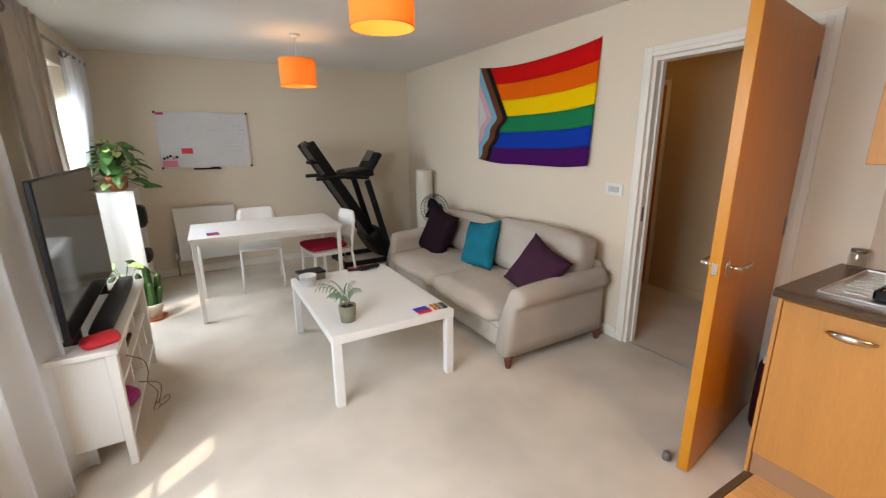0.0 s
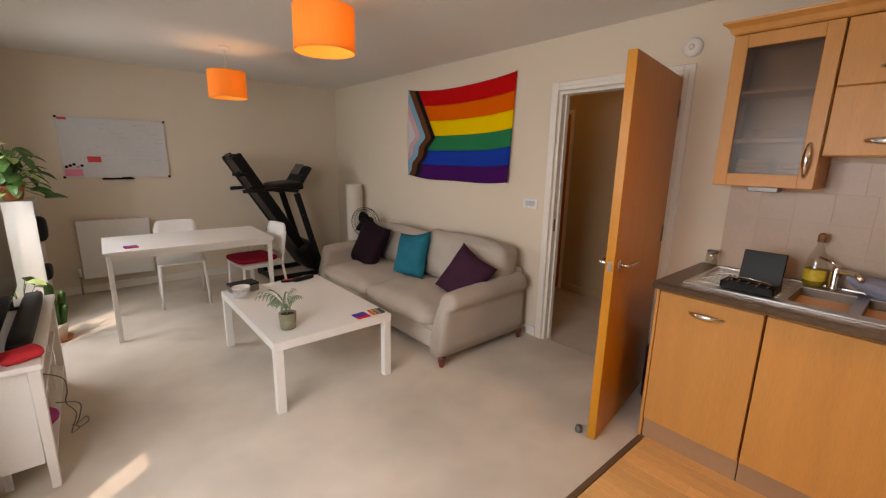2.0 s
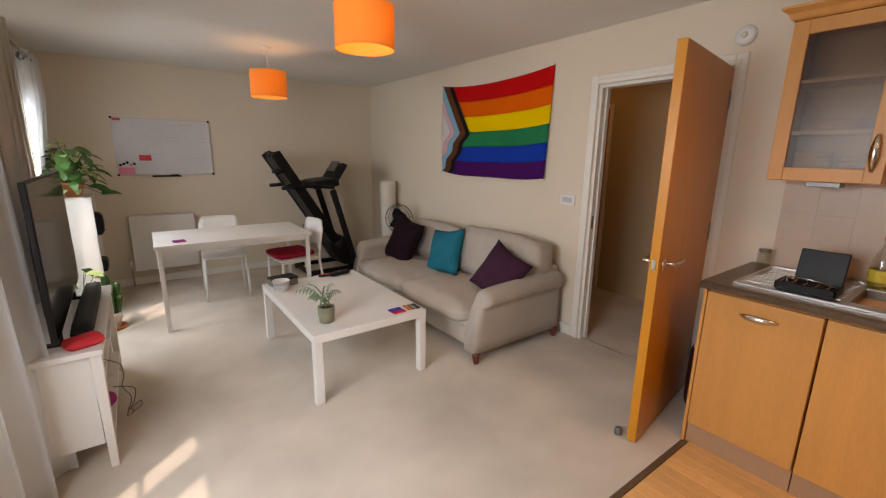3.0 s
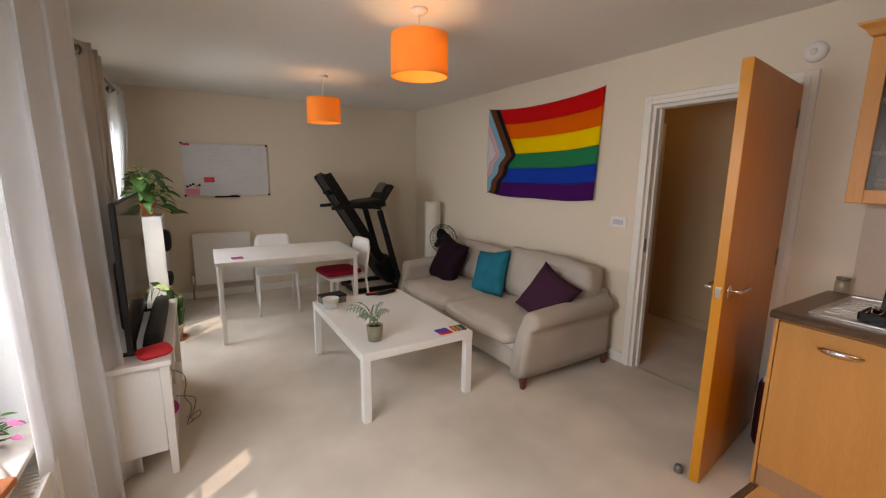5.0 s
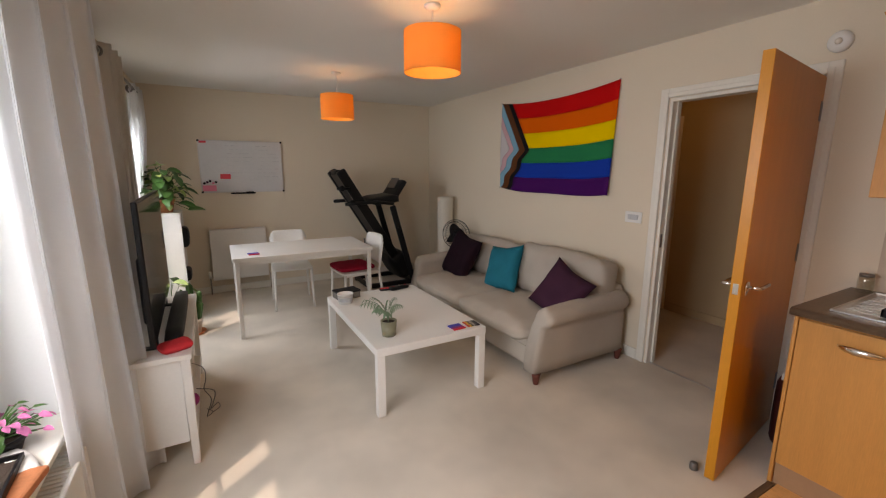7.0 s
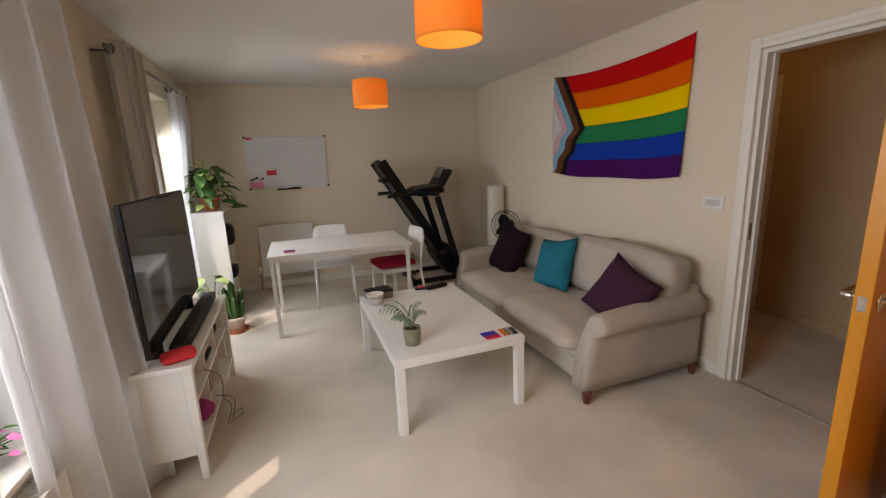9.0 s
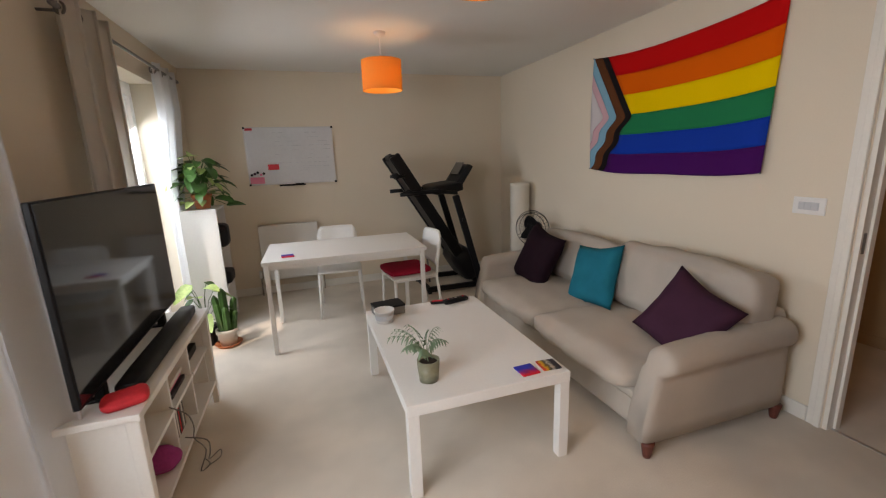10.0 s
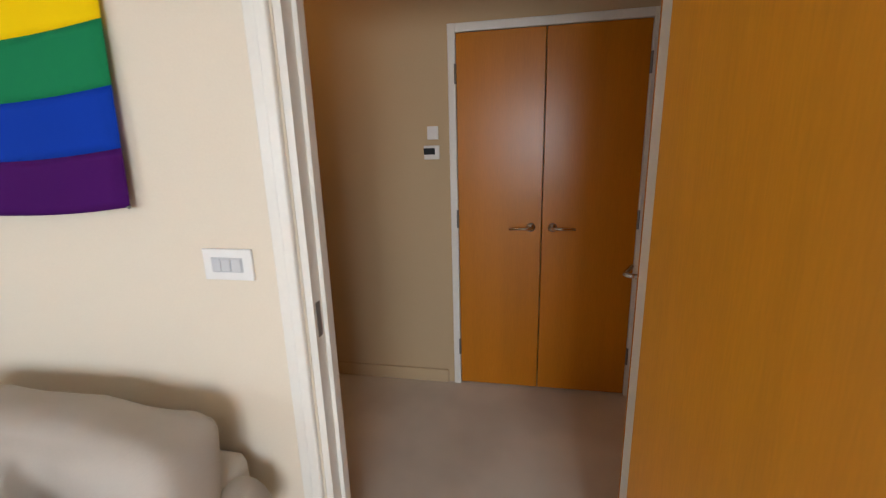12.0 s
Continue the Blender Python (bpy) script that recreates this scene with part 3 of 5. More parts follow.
chair_a = chair((0.560, 4.86, 0), -4)
chair_b = copy_thing(chair_a, pose(1.135, 4.37, 0, 0, 0, -84))
pad = thing("seat_pad", "dark red padded seat cushion on a white chair", "cushion", (1.10, 4.37, 0.456), -84)
part("pad", soft_block(-0.185, 0.185, -0.19, 0.185, 0.0, 0.055, 0.027, 0.008, 8, 3.0), RED_CLOTH, pad, "", True)


def sofa():
    s = thing("sofa", "beige fabric two-seater sofa with rolled arms", "sofa")
    y0, y1 = 2.125, 4.285
    part("base", soft_block(1.752, 2.64, y0 + 0.05, y1 - 0.05, 0.078, 0.285, 0.03, 0.006, 8, 2.0), SOFA, s, "", True)
    part("back_frame", soft_block(2.50, 2.70, y0 + 0.09, y1 - 0.09, 0.12, 0.61, 0.06, 0.01, 8, 5.0), SOFA, s, "", True)
    mid = (y0 + y1) / 2
    for k, (a, b) in enumerate(((y0 + 0.20, mid - 0.004), (mid + 0.004, y1 - 0.20))):
        part("seat_cushion", soft_block(1.700, 2.42, a, b, 0.245, 0.378, 0.06, 0.030, 14, 7.0 + k, 0.018), SOFA, s, "", True)
        bc = soft_block(-0.12, 0.12, a - mid - (0.11, 0.0)[k], b - mid + (0.0, 0.10)[k], 0.0, (0.425, 0.375)[k], 0.065, 0.024, 14, 11.0 + k, 0.014)
        part("back_cushion", moved(bc, pose(2.43, mid, 0.38, 0, 11, 0)), SOFA, s, "", True)
    for k, (yc, sgn) in enumerate(((y0 + 0.105, 1), (y1 - 0.105, -1))):
        # rolled arm: upright panel, roll that overhangs outwards, soft front and back ends
        prof = [(-0.074, 0.078), (-0.076, 0.16), (-0.078, 0.28), (-0.076, 0.38), (-0.068, 0.412)]
        for k2 in range(15):
            t = radians(212 - 232 * k2 / 14)
            prof.append((-0.036 + 0.082 * math.cos(t), 0.480 + 0.080 * math.sin(t)))
        prof += [(0.058, 0.41), (0.062, 0.30), (0.068, 0.18), (0.068, 0.078)]
        bm = bmesh.new()
        rings = []
        stations = [0.0, 0.006, 0.02, 0.045, 0.09, 0.2, 0.35, 0.5, 0.65, 0.8, 0.9, 0.95, 0.985, 1.0]
        for f in stations:
            e = min(f, 1 - f)
            shrink = 1 - 0.34 * max(0.0, 1 - e / 0.045) ** 2.2
            ring = []
            for py, pz in prof:
                cy, cz = -0.012, (0.45 if pz > 0.36 else pz)
                y = cy + (py - cy) * shrink
                z = cz + (pz - cz) * shrink
                lean = -0.085 * min(1.0, max(0.0, (z - 0.12) / 0.36)) ** 1.6 * (1 - f) ** 2
                dip = -0.022 * (1 - f) ** 3 * max(0, (z - 0.36) / 0.2) + 0.012 * f * max(0, (z - 0.36) / 0.2)
                ring.append(bm.verts.new((1.708 + 0.937 * f - lean, yc + sgn * y, z + dip + 0.003 * noise.noise(Vector((f * 9, y * 20, z * 12))))))
            rings.append(ring)
        n = len(prof)
        for ra, rb in zip(rings, rings[1:]):
            for i in range(n):
                q = (i + 1) % n
                bm.faces.new((ra[i], ra[q], rb[q], rb[i]))
        bm.faces.new(rings[0][::-1])
        bm.faces.new(rings[-1])
        bmesh.ops.recalc_face_normals(bm, faces=bm.faces[:])
        part("arm", bm, SOFA, s, "rolled arm", True)
    part("skirt_piping", tube([(1.748, y0 + 0.09, 0.236), (1.748, y1 - 0.09, 0.236)], 0.006, 6), SOFA, s)
    for x in (1.742, 2.60):
        for y in (y0 + 0.045, y1 - 0.045):
            part("foot", lathe([(0, 0), (0.017, 0), (0.02, 0.01), (0.030, 0.066), (0.033, 0.082), (0, 0.082)], 14, (x, y, 0)), WOODLEG, s, "reddish turned wooden foot", True)


sofa()


def scatter(label, mat, w, m, t, seed):
    c = tagged(link("scatter_cushion", pillow(w, w, t, seed), mat, None, "", True), label, "cushion", "scatter cushions")
    c.matrix_basis = m


scatter("dark plum velvet scatter cushion leaning on the sofa back", PLUM_DARK, 0.52, pose(2.16, 3.88, 0.565, 0, 22, 0) @ pose(0, 0, 0, 0, 0, 90) @ pose(0, 0, 0, 0, -10, 0), 0.16, 1.0)
scatter("teal velvet scatter cushion leaning on the sofa back", TEAL, 0.46, pose(2.255, 3.255, 0.560, 0, 22, 0) @ pose(0, 0, 0, 0, 0, 90) @ pose(0, 0, 0, 0, 11, 0), 0.14, 4.0)
scatter("plum velvet scatter cushion tilted onto its corner", PLUM, 0.43, pose(2.165, 2.40, 0.555, 0, 26, 8) @ pose(0, 0, 0, 0, 0, 90) @ pose(0, 0, 0, 0, -22, 0), 0.15, 7.0)


def flag():
    """Cloth pinned to the wall: u runs from the hoist, v from the bottom."""
    f = thing("wall_flag", "rainbow flag with a chevron, pinned flat on the wall", "flag", kind="")

    def place(u, v):
        y = 3.955 - 1.515 * u + 0.028 * u * (1 - v)
        z = 1.297 + 0.90 * v
        z -= 0.055 * 4 * u * (1 - u) * v + 0.035 * math.sin(math.pi * u) * (1 - v)
        z -= 0.008 * math.sin(9 * u) * (1 - v)
        x = XE - 0.012 - 0.012 * math.sin(math.pi * u) ** 2 - 0.007 * math.sin(7 * u + 3 * v) * math.sin(math.pi * u) - 0.022 * u * (1 - v) - 0.05 * math.exp(-((u) / 0.06) ** 2) * math.sin(math.pi * v) * 0.25
        return Vector((x, y, z))

    def edge(base, v):
        tip = 0.5 - abs(v - 0.5)
        wob = 0.012 * math.sin(30 * v) * (1 if v < 0.5 else 0)
        return max(0.0, base + 0.40 * tip + wob)

    bands = [("white_chevron", None, -0.105, (0.62, 0.58, 0.58)), ("pink_chevron", -0.105, -0.055, (0.66, 0.40, 0.44)), ("blue_chevron", -0.055, 0.005, (0.20, 0.42, 0.55)),
             ("brown_chevron", 0.005, 0.07, (0.13, 0.045, 0.018)), ("black_chevron", 0.07, 0.115, (0.012, 0.009, 0.010))]

    def strip(name, lo, hi, v0, v1, colour):
        bm = bmesh.new()
        rows = max(4, int(44 * (v1 - v0)))
        cols = 22 if hi is None else 4
        prev = None
        for i in range(rows + 1):
            v = v0 + (v1 - v0) * i / rows
            a = 0.0 if lo is None else edge(lo, v)
            b = 1.0 if hi is None else edge(hi, v)
            row = [bm.verts.new(place(a + (b - a) * k / cols, v)) for k in range(cols + 1)]
            if prev:
                for k in range(cols):
                    if (row[k].co - row[k + 1].co).length + (prev[k].co - prev[k + 1].co).length > 1e-4:
                        bm.faces.new((prev[k + 1], prev[k], row[k], row[k + 1]))
            prev = row
        geo = bmesh.ops.extrude_face_region(bm, geom=bm.faces[:])
        bmesh.ops.translate(bm, vec=(0.0015, 0, 0), verts=[e for e in geo["geom"] if isinstance(e, bmesh.types.BMVert)])
        m = surface(name + "_cloth", colour, 0.8, var=0.07, scale=3, fine=600, bump=0.2, spec=0.1)
        part(name, bm, m, f, "", True)

    for name, lo, hi, c in bands:
        strip(name, lo, hi, 0.0, 1.0, c)
    for k, c in enumerate(((0.065, 0.006, 0.11), (0.001, 0.040, 0.36), (0.001, 0.20, 0.075), (0.88, 0.58, 0.004), (0.82, 0.125, 0.003), (0.60, 0.006, 0.006))):
        strip("stripe", 0.115, None, k / 6, (k + 1) / 6, c)
    for u, v in ((0, 1), (1, 1), (0, 0), (1, 0)):
        p = place(u, v)
        part("pin", moved(lathe([(0, 0), (0.005, 0), (0.004, 0.006), (0, 0.007)], 10), Matrix.Translation(p + Vector((-0.001, 0, 0))) @ pose(0, 0, 0, 0, -90, 0)), GREY, f, "small steel pin")


flag()


def whiteboard():
    w = thing("whiteboard", "white enamel writing board with faint notes, on the wall", "whiteboard")
    x0, x1, z0, z1, y = -0.238, 0.664, 1.214, 1.816, YN - 0.002
    part("panel", boxes((x0 + 0.008, x1 - 0.008, y - 0.014, y, z0 + 0.008, z1 - 0.008)), BOARD, w)
    part("edge", boxes((x0, x1, y - 0.018, y - 0.001, z1 - 0.01, z1), (x0, x1, y - 0.018, y - 0.001, z0, z0 + 0.01), (x0, x0 + 0.01, y - 0.018, y - 0.001, z0 + 0.01, z1 - 0.01), (x1 - 0.01, x1, y - 0.018, y - 0.001, z0 + 0.01, z1 - 0.01)), ALU, w)
    for x in (x0 - 0.004, x1 - 0.018):
        for z in (z0 - 0.004, z1 - 0.018):
            part("corner_cap", boxes((x, x + 0.022, y - 0.022, y - 0.0005, z, z + 0.022), bevel=0.003, seg=1), BLACK, w)
    rnd = random.Random(4)
    for r in range(9):
        z = 1.755 - r * 0.045
        x = 0.02 + rnd.random() * 0.08
        while x < 0.60:
            ln = 0.03 + rnd.random() * 0.09
            if rnd.random() < 0.62:
                part("writing", boxes((x, min(x + ln, 0.63), y - 0.0152, y - 0.0142, z, z + 0.006)), INK, w)
            x += ln + 0.02
    for k in range(3):
        part("writing", boxes((0.28, 0.45 - 0.03 * k, y - 0.0152, y - 0.0142, 1.40 - 0.022 * k, 1.405 - 0.022 * k)), INK, w)
    part("note", boxes((-0.035, 0.075, y - 0.016, y - 0.0142, 1.372, 1.430)), REDPAPER, w, "red sticky note")
    part("note", boxes((-0.225, -0.085, y - 0.016, y - 0.0142, 1.232, 1.300)), PINK, w, "pink sticky note")
    part("note", boxes((-0.22, -0.15, y - 0.016, y - 0.0142, 1.782, 1.806)), REDPAPER, w, "small red label")
    for k in range(5):
        part("magnet", moved(lathe([(0, 0), (0.014, 0), (0.013, 0.010), (0, 0.011)], 12), pose(-0.205 + 0.030 * k, y - 0.0145, 1.325 + 0.025 * ((k * 7) % 3) / 2, 90, 0, 0)), (BLACK, PLUM, BLACK, PINK, DARK)[k], w, "small round magnet")
    tray = part("pen_tray", boxes((0.06, 0.33, y - 0.055, y - 0.018, 1.196, 1.204), (0.06, 0.33, y - 0.058, y - 0.054, 1.196, 1.214), bevel=0.001, seg=1), BLACK, w, "black pen tray")
    part("marker", tube([(0.10, y - 0.035, 1.213), (0.22, y - 0.035, 1.213)], 0.008, 8), PLASTIC_WHITE, w, "white marker pen", True)
    part("marker", tube([(0.23, y - 0.038, 1.213), (0.31, y - 0.033, 1.213)], 0.008, 8), BLACK, w, "black marker pen", True)


whiteboard()


def radiator(name, label, x0, x1, y0, y1, z0, z1, axis):
    """Panel radiator against a wall; axis: 'y' stands off the north wall, 'x' off the west wall."""
    r = thing(name, label, "radiator")
    if axis == "y":
        part("panel", boxes((x0, x1, y0, y0 + 0.018, z0, z1), bevel=0.006), PLASTIC_WHITE, r)
        part("casing", boxes((x0 + 0.004, x1 - 0.004, y0 + 0.018, y1 - 0.012, z1 - 0.014, z1 - 0.002), (x0 + 0.001, x0 + 0.008, y0 + 0.018, y1 - 0.012, z0 + 0.02, z1 - 0.014), (x1 - 0.008, x1 - 0.001, y0 + 0.018, y1 - 0.012, z0 + 0.02, z1 - 0.014)), PLASTIC_WHITE, r)
        for k in range(18):
            xx = x0 + 0.02 + (x1 - x0 - 0.04) * k / 17
            part("grille_bar", boxes((xx, xx + 0.006, y0 + 0.02, y1 - 0.014, z1 - 0.002, z1 + 0.002)), PLASTIC_WHITE, r)
        part("valve", tube([(x0 - 0.03, y0 + 0.03, z0 + 0.03), (x0 - 0.03, y0 + 0.03, z0 + 0.11)], 0.016, 10), PLASTIC_WHITE, r, "white thermostat valve", True)
        part("pipe", tube([(x0 - 0.03, y0 + 0.03, 0.0), (x0 - 0.03, y0 + 0.03, z0 + 0.03), (x0 + 0.005, y0 + 0.03, z0 + 0.035)], 0.008, 8), CHROME, r, "", True)
        part("pipe", tube([(x1 + 0.02, y0 + 0.03, 0.0), (x1 + 0.02, y0 + 0.03, z0 + 0.03), (x1 - 0.005, y0 + 0.03, z0 + 0.035)], 0.008, 8), CHROME, r, "", True)
        for xx in (x0 + 0.1, x1 - 0.13):
            part("bracket", boxes((xx, xx + 0.03, y1 - 0.012, y1, z0 + 0.05, z1 - 0.05)), PLASTIC_WHITE, r)
    else:
        part("panel", boxes((x1 - 0.018, x1, y0, y1, z0, z1), bevel=0.006), PLASTIC_WHITE, r)
        part("casing", boxes((x0 + 0.012, x1 - 0.018, y0, y1, z1 - 0.014, z1 - 0.004)), PLASTIC_WHITE, r)
        n = 60
        for k in range(n):
            yy = y0 + 0.01 + (y1 - y0 - 0.02) * k / n
            part("grille_bar", boxes((x0 + 0.014, x1 - 0.02, yy, yy + 0.008, z1 - 0.004, z1 + 0.003)), PLASTIC_WHITE, r)
        for yy in (y0 + 0.1, y1 - 0.13):
            part("bracket", boxes((x0, x0 + 0.012, yy, yy + 0.03, z0 + 0.05, z1 - 0.05)), PLASTIC_WHITE, r)
        part("pipe", tube([(x0 + 0.05, y1 - 0.05, 0.0), (x0 + 0.05, y1 - 0.05, z0 + 0.02)], 0.008, 8), CHROME, r, "", True)


radiator("wall_radiator", "white square panel radiator below the whiteboard", -0.212, 0.405, 5.645, YN - 0.001, 0.172, 0.782, "y")
radiator("window_radiator", "white panel radiator under the window board", XW + 0.001, XW + 0.10, 0.55, 2.0, 0.12, 0.47, "x")


def treadmill():
    t = thing("folded_treadmill", "black treadmill folded upright in the corner", "treadmill")
    y0, y1 = 4.93, 5.50
    for y in (y0, y1 - 0.05):
        part("base_rail", boxes((1.46, 2.13, y, y + 0.05, 0.02, 0.075), bevel=0.008), BLACK, t)
    for x in (1.46, 2.06):
        part("base_cross", boxes((x, x + 0.05, y0 + 0.05, y1 - 0.05, 0.025, 0.065), bevel=0.006), BLACK, t)
        for y in (y0 + 0.002, y1 - 0.048):
            part("rubber_foot", boxes((x + 0.004, x + 0.046, y, y + 0.046, 0.0, 0.02), bevel=0.004, seg=1), DARK, t)
    # folded deck, leaning back
    a, b = Vector((2.02, 0, 0.13)), Vector((1.19, 0, 1.475))
    w = b - a
    ang = math.degrees(math.atan2(w.x, w.z))
    m = pose(a.x, 0, a.z, 0, ang, 0)
    L = w.length
    for y in (y0 + 0.055, y1 - 0.125):
        part("foot_rail", moved(boxes((-0.06, 0.055, y, y + 0.07, 0.0, L), bevel=0.018, seg=3), m), BLACK, t)
        part("rail_decal", moved(boxes((-0.063, -0.06, y + 0.02, y + 0.03, L - 0.42, L - 0.22)), m), GREY, t, "pale stripe on the rail")
    part("running_belt", moved(boxes((-0.048, 0.062, y0 + 0.121, y1 - 0.121, 0.02, L - 0.03), bevel=0.012), m), DARK, t)
    part("roller", moved(tube([(0.0, y0 + 0.07, L - 0.03), (0.0, y1 - 0.07, L - 0.03)], 0.035, 14), m), BLACK, t, "", True)
    part("motor_hood", moved(soft_block(-0.10, 0.13, y0 + 0.03, y1 - 0.03, -0.04, 0.34, 0.085, 0.01, 6, 2.0, 0.0), m), BLACK, t, "", True)
    for y in (y0 + 0.0, y1 - 0.05):
        part("upright", moved(boxes((-0.035, 0.035, y, y + 0.048, 0, 1.02), bevel=0.01), pose(2.085, 0, 0.06, 0, -15.5, 0)), DARK, t)
        part("arm_bar", tube([(1.83, y + 0.02, 1.07), (1.60, y + 0.02, 1.10), (1.36, y + 0.02, 1.09), (1.22, y + 0.02, 1.085)], 0.021, 10), BLACK, t, "padded hand grip", True)
    part("console", moved(soft_block(-0.20, 0.12, y0 + 0.02, y1 - 0.02, -0.05, 0.05, 0.03, 0.005, 6, 1.0, 0.0), pose(1.79, 0, 1.12, 0, -6, 0)), BLACK, t, "", True)
    part("display", moved(soft_block(-0.028, 0.028, y0 + 0.06, y1 - 0.06, 0.0, 0.30, 0.015, 0.0, 6, 1.0, 0.0), pose(1.85, 0, 1.10, 0, 34, 0)), DARK, t, "", True)
    part("book_rest", moved(boxes((-0.040, -0.030, y0 + 0.17, y1 - 0.17, 0.16, 0.30), bevel=0.003), pose(1.85, 0, 1.10, 0, 30, 0)), GREY, t, "pale rest above the display")
    for z, x in ((1.27, 1.13), (1.10, 1.25)):
        part("wheel", moved(lathe([(0, 0), (0.03, 0), (0.034, 0.008), (0.034, 0.022), (0.03, 0.03), (0, 0.03)], 18), pose(x + 0.06, y0 + 0.045, z, 90, 0, 0)), BLACK, t, "small transport wheel", True)
        part("peg", tube([(x, y0 + 0.03, z), (x + 0.15, y0 + 0.03, z - 0.005)], 0.017, 8), BLACK, t, "", True)
    part("gas_strut", tube([(1.56, 5.2, 0.06), (1.52, 5.2, 0.62)], 0.011, 8), GREY, t, "slim gas strut", True)
    part("lock_knob", moved(lathe([(0, 0), (0.02, 0), (0.022, 0.02), (0, 0.025)], 12), pose(1.888, y0, 0.78, 90, 0, 0)), BLACK, t, "", True)


treadmill()


def tv_unit():
    t = thing("tv_unit", "low white open-shelved television unit with tapered legs", "tv unit")
    x0, x1, y0, y1 = -0.715, -0.322, 2.385, 3.520
    part("top", boxes((x0 - 0.01, x1 + 0.008, y0 - 0.008, y1 + 0.008, 0.580, 0.608), bevel=0.004), TABLE_WHITE, t)
    for y in (y0 + 0.02, y1 - 0.04):
        part("side_panel", boxes((x0 + 0.02, x1 - 0.045, y, y + 0.02, 0.13, 0.580)), TABLE_WHITE, t)
    for y in (y0 + 0.40, y0 + 0.735):
        part("divider", boxes((x0 + 0.02, x1 - 0.03, y, y + 0.018, 0.15, 0.580)), TABLE_WHITE, t)
    part("bottom_shelf", boxes((x0 + 0.01, x1 - 0.006, y0 + 0.04, y1 - 0.04, 0.13, 0.15), bevel=0.002, seg=1), TABLE_WHITE, t)
    for a, b in ((y0 + 0.04, y0 + 0.40), (y0 + 0.418, y0 + 0.735), (y0 + 0.753, y1 - 0.04)):
        part("shelf", boxes((x0 + 0.02, x1 - 0.02, a, b, 0.365, 0.383)), TABLE_WHITE, t)
    for y in (y0, y1 - 0.045):
        for x in (x0, x1 - 0.045):
            bm = boxes((x, x + 0.045, y, y + 0.045, 0, 0.580), bevel=0.003, seg=1)
            for v in bm.verts:
                if v.co.z < 0.05:
                    v.co.x += (x + 0.0225 - v.co.x) * 0.3
                    v.co.y += (y + 0.0225 - v.co.y) * 0.3
            part("leg", bm, TABLE_WHITE, t)


tv_unit()


def television():
    t = thing("television", "large flat black television on the white unit", "television", (-0.455, 2.915, 0.609), 1.0)
    part("bezel", boxes((-0.024, -0.002, -0.59, 0.59, 0.075, 0.750), bevel=0.004), BLACK, t)
    part("screen", boxes((-0.002, 0.0005, -0.582, 0.582, 0.088, 0.742)), SCREEN, t, "dark glossy screen")
    part("rear_housing", boxes((-0.07, -0.024, -0.30, 0.30, 0.10, 0.45), bevel=0.015), BLACK, t)
    for y in (-0.40, 0.36):
        part("stand_foot", boxes((-0.13, 0.10, y, y + 0.035, 0.0, 0.012), (-0.045, -0.01, y, y + 0.035, 0.012, 0.085), bevel=0.003, seg=1), BLACK, t)


television()
bar = thing("soundbar", "long black soundbar in front of the television", "soundbar", (-0.41, 2.98, 0.609))
part("body", soft_block(-0.028, 0.055, -0.46, 0.46, 0.0, 0.058, 0.018, 0.002, 6, 1.0, 0.0), DARK, bar, "", True)


# ---- ceiling lamps ----
def pendant(x, y, bottom, top, r, watts):
    p = thing("pendant_lamp", "orange drum-shaded ceiling pendant, switched on", "lamp", (x, y, 0), 0, "orange ceiling pendants")
    part("ceiling_rose", lathe([(0, ZC), (0.045, ZC), (0.045, ZC - 0.012), (0.030, ZC - 0.026), (0.008, ZC - 0.030), (0, ZC - 0.030)]), PLASTIC_WHITE, p, "white plastic ceiling rose", True)
    part("cord", tube([(0, 0, ZC - 0.028), (0, 0, top - 0.01)], 0.004, 8), PLASTIC_WHITE, p)
    part("lampholder", lathe([(0, top + 0.01), (0.017, top + 0.01), (0.019, top - 0.04), (0.016, top - 0.055), (0, top - 0.055)], 16), PLASTIC_WHITE, p, "", True)
    part("shade", lathe([(r, bottom), (r, (bottom + top) / 2), (r, top), (r - 0.002, top), (r - 0.002, (bottom + top) / 2), (r - 0.002, bottom), (r, bottom)], 48), SHADE, p, "translucent orange cloth drum")
    part("rim", lathe([(r + 0.0015, bottom - 0.001), (r + 0.0015, bottom + 0.006), (r - 0.003, bottom + 0.006), (r - 0.003, bottom - 0.001), (r + 0.0015, bottom - 0.001)], 48), SHADE, p)
    for a in (0, 2.094, 4.189):
        part("spoke", tube([(0.015 * math.cos(a), 0.015 * math.sin(a), top - 0.02), (r * math.cos(a), r * math.sin(a), top - 0.006)], 0.0022, 6), CHROME, p)
    zb = top - 0.115
    b = part("bulb", lathe([(0, zb + 0.06), (0.012, zb + 0.06), (0.014, zb + 0.03), (0.029, zb), (0.024, zb - 0.024), (0.012, zb - 0.034), (0, zb - 0.036)], 18), BULB, p, "lit warm bulb", True)
    b.visible_shadow = False
    bulb_light("pendant_bulb_light", x, y, zb, watts)


pendant(0.985, 2.30, 2.030, 2.245, 0.158, 4.2)
pendant(0.965, 4.20, 1.962, 2.180, 0.152, 2.8)


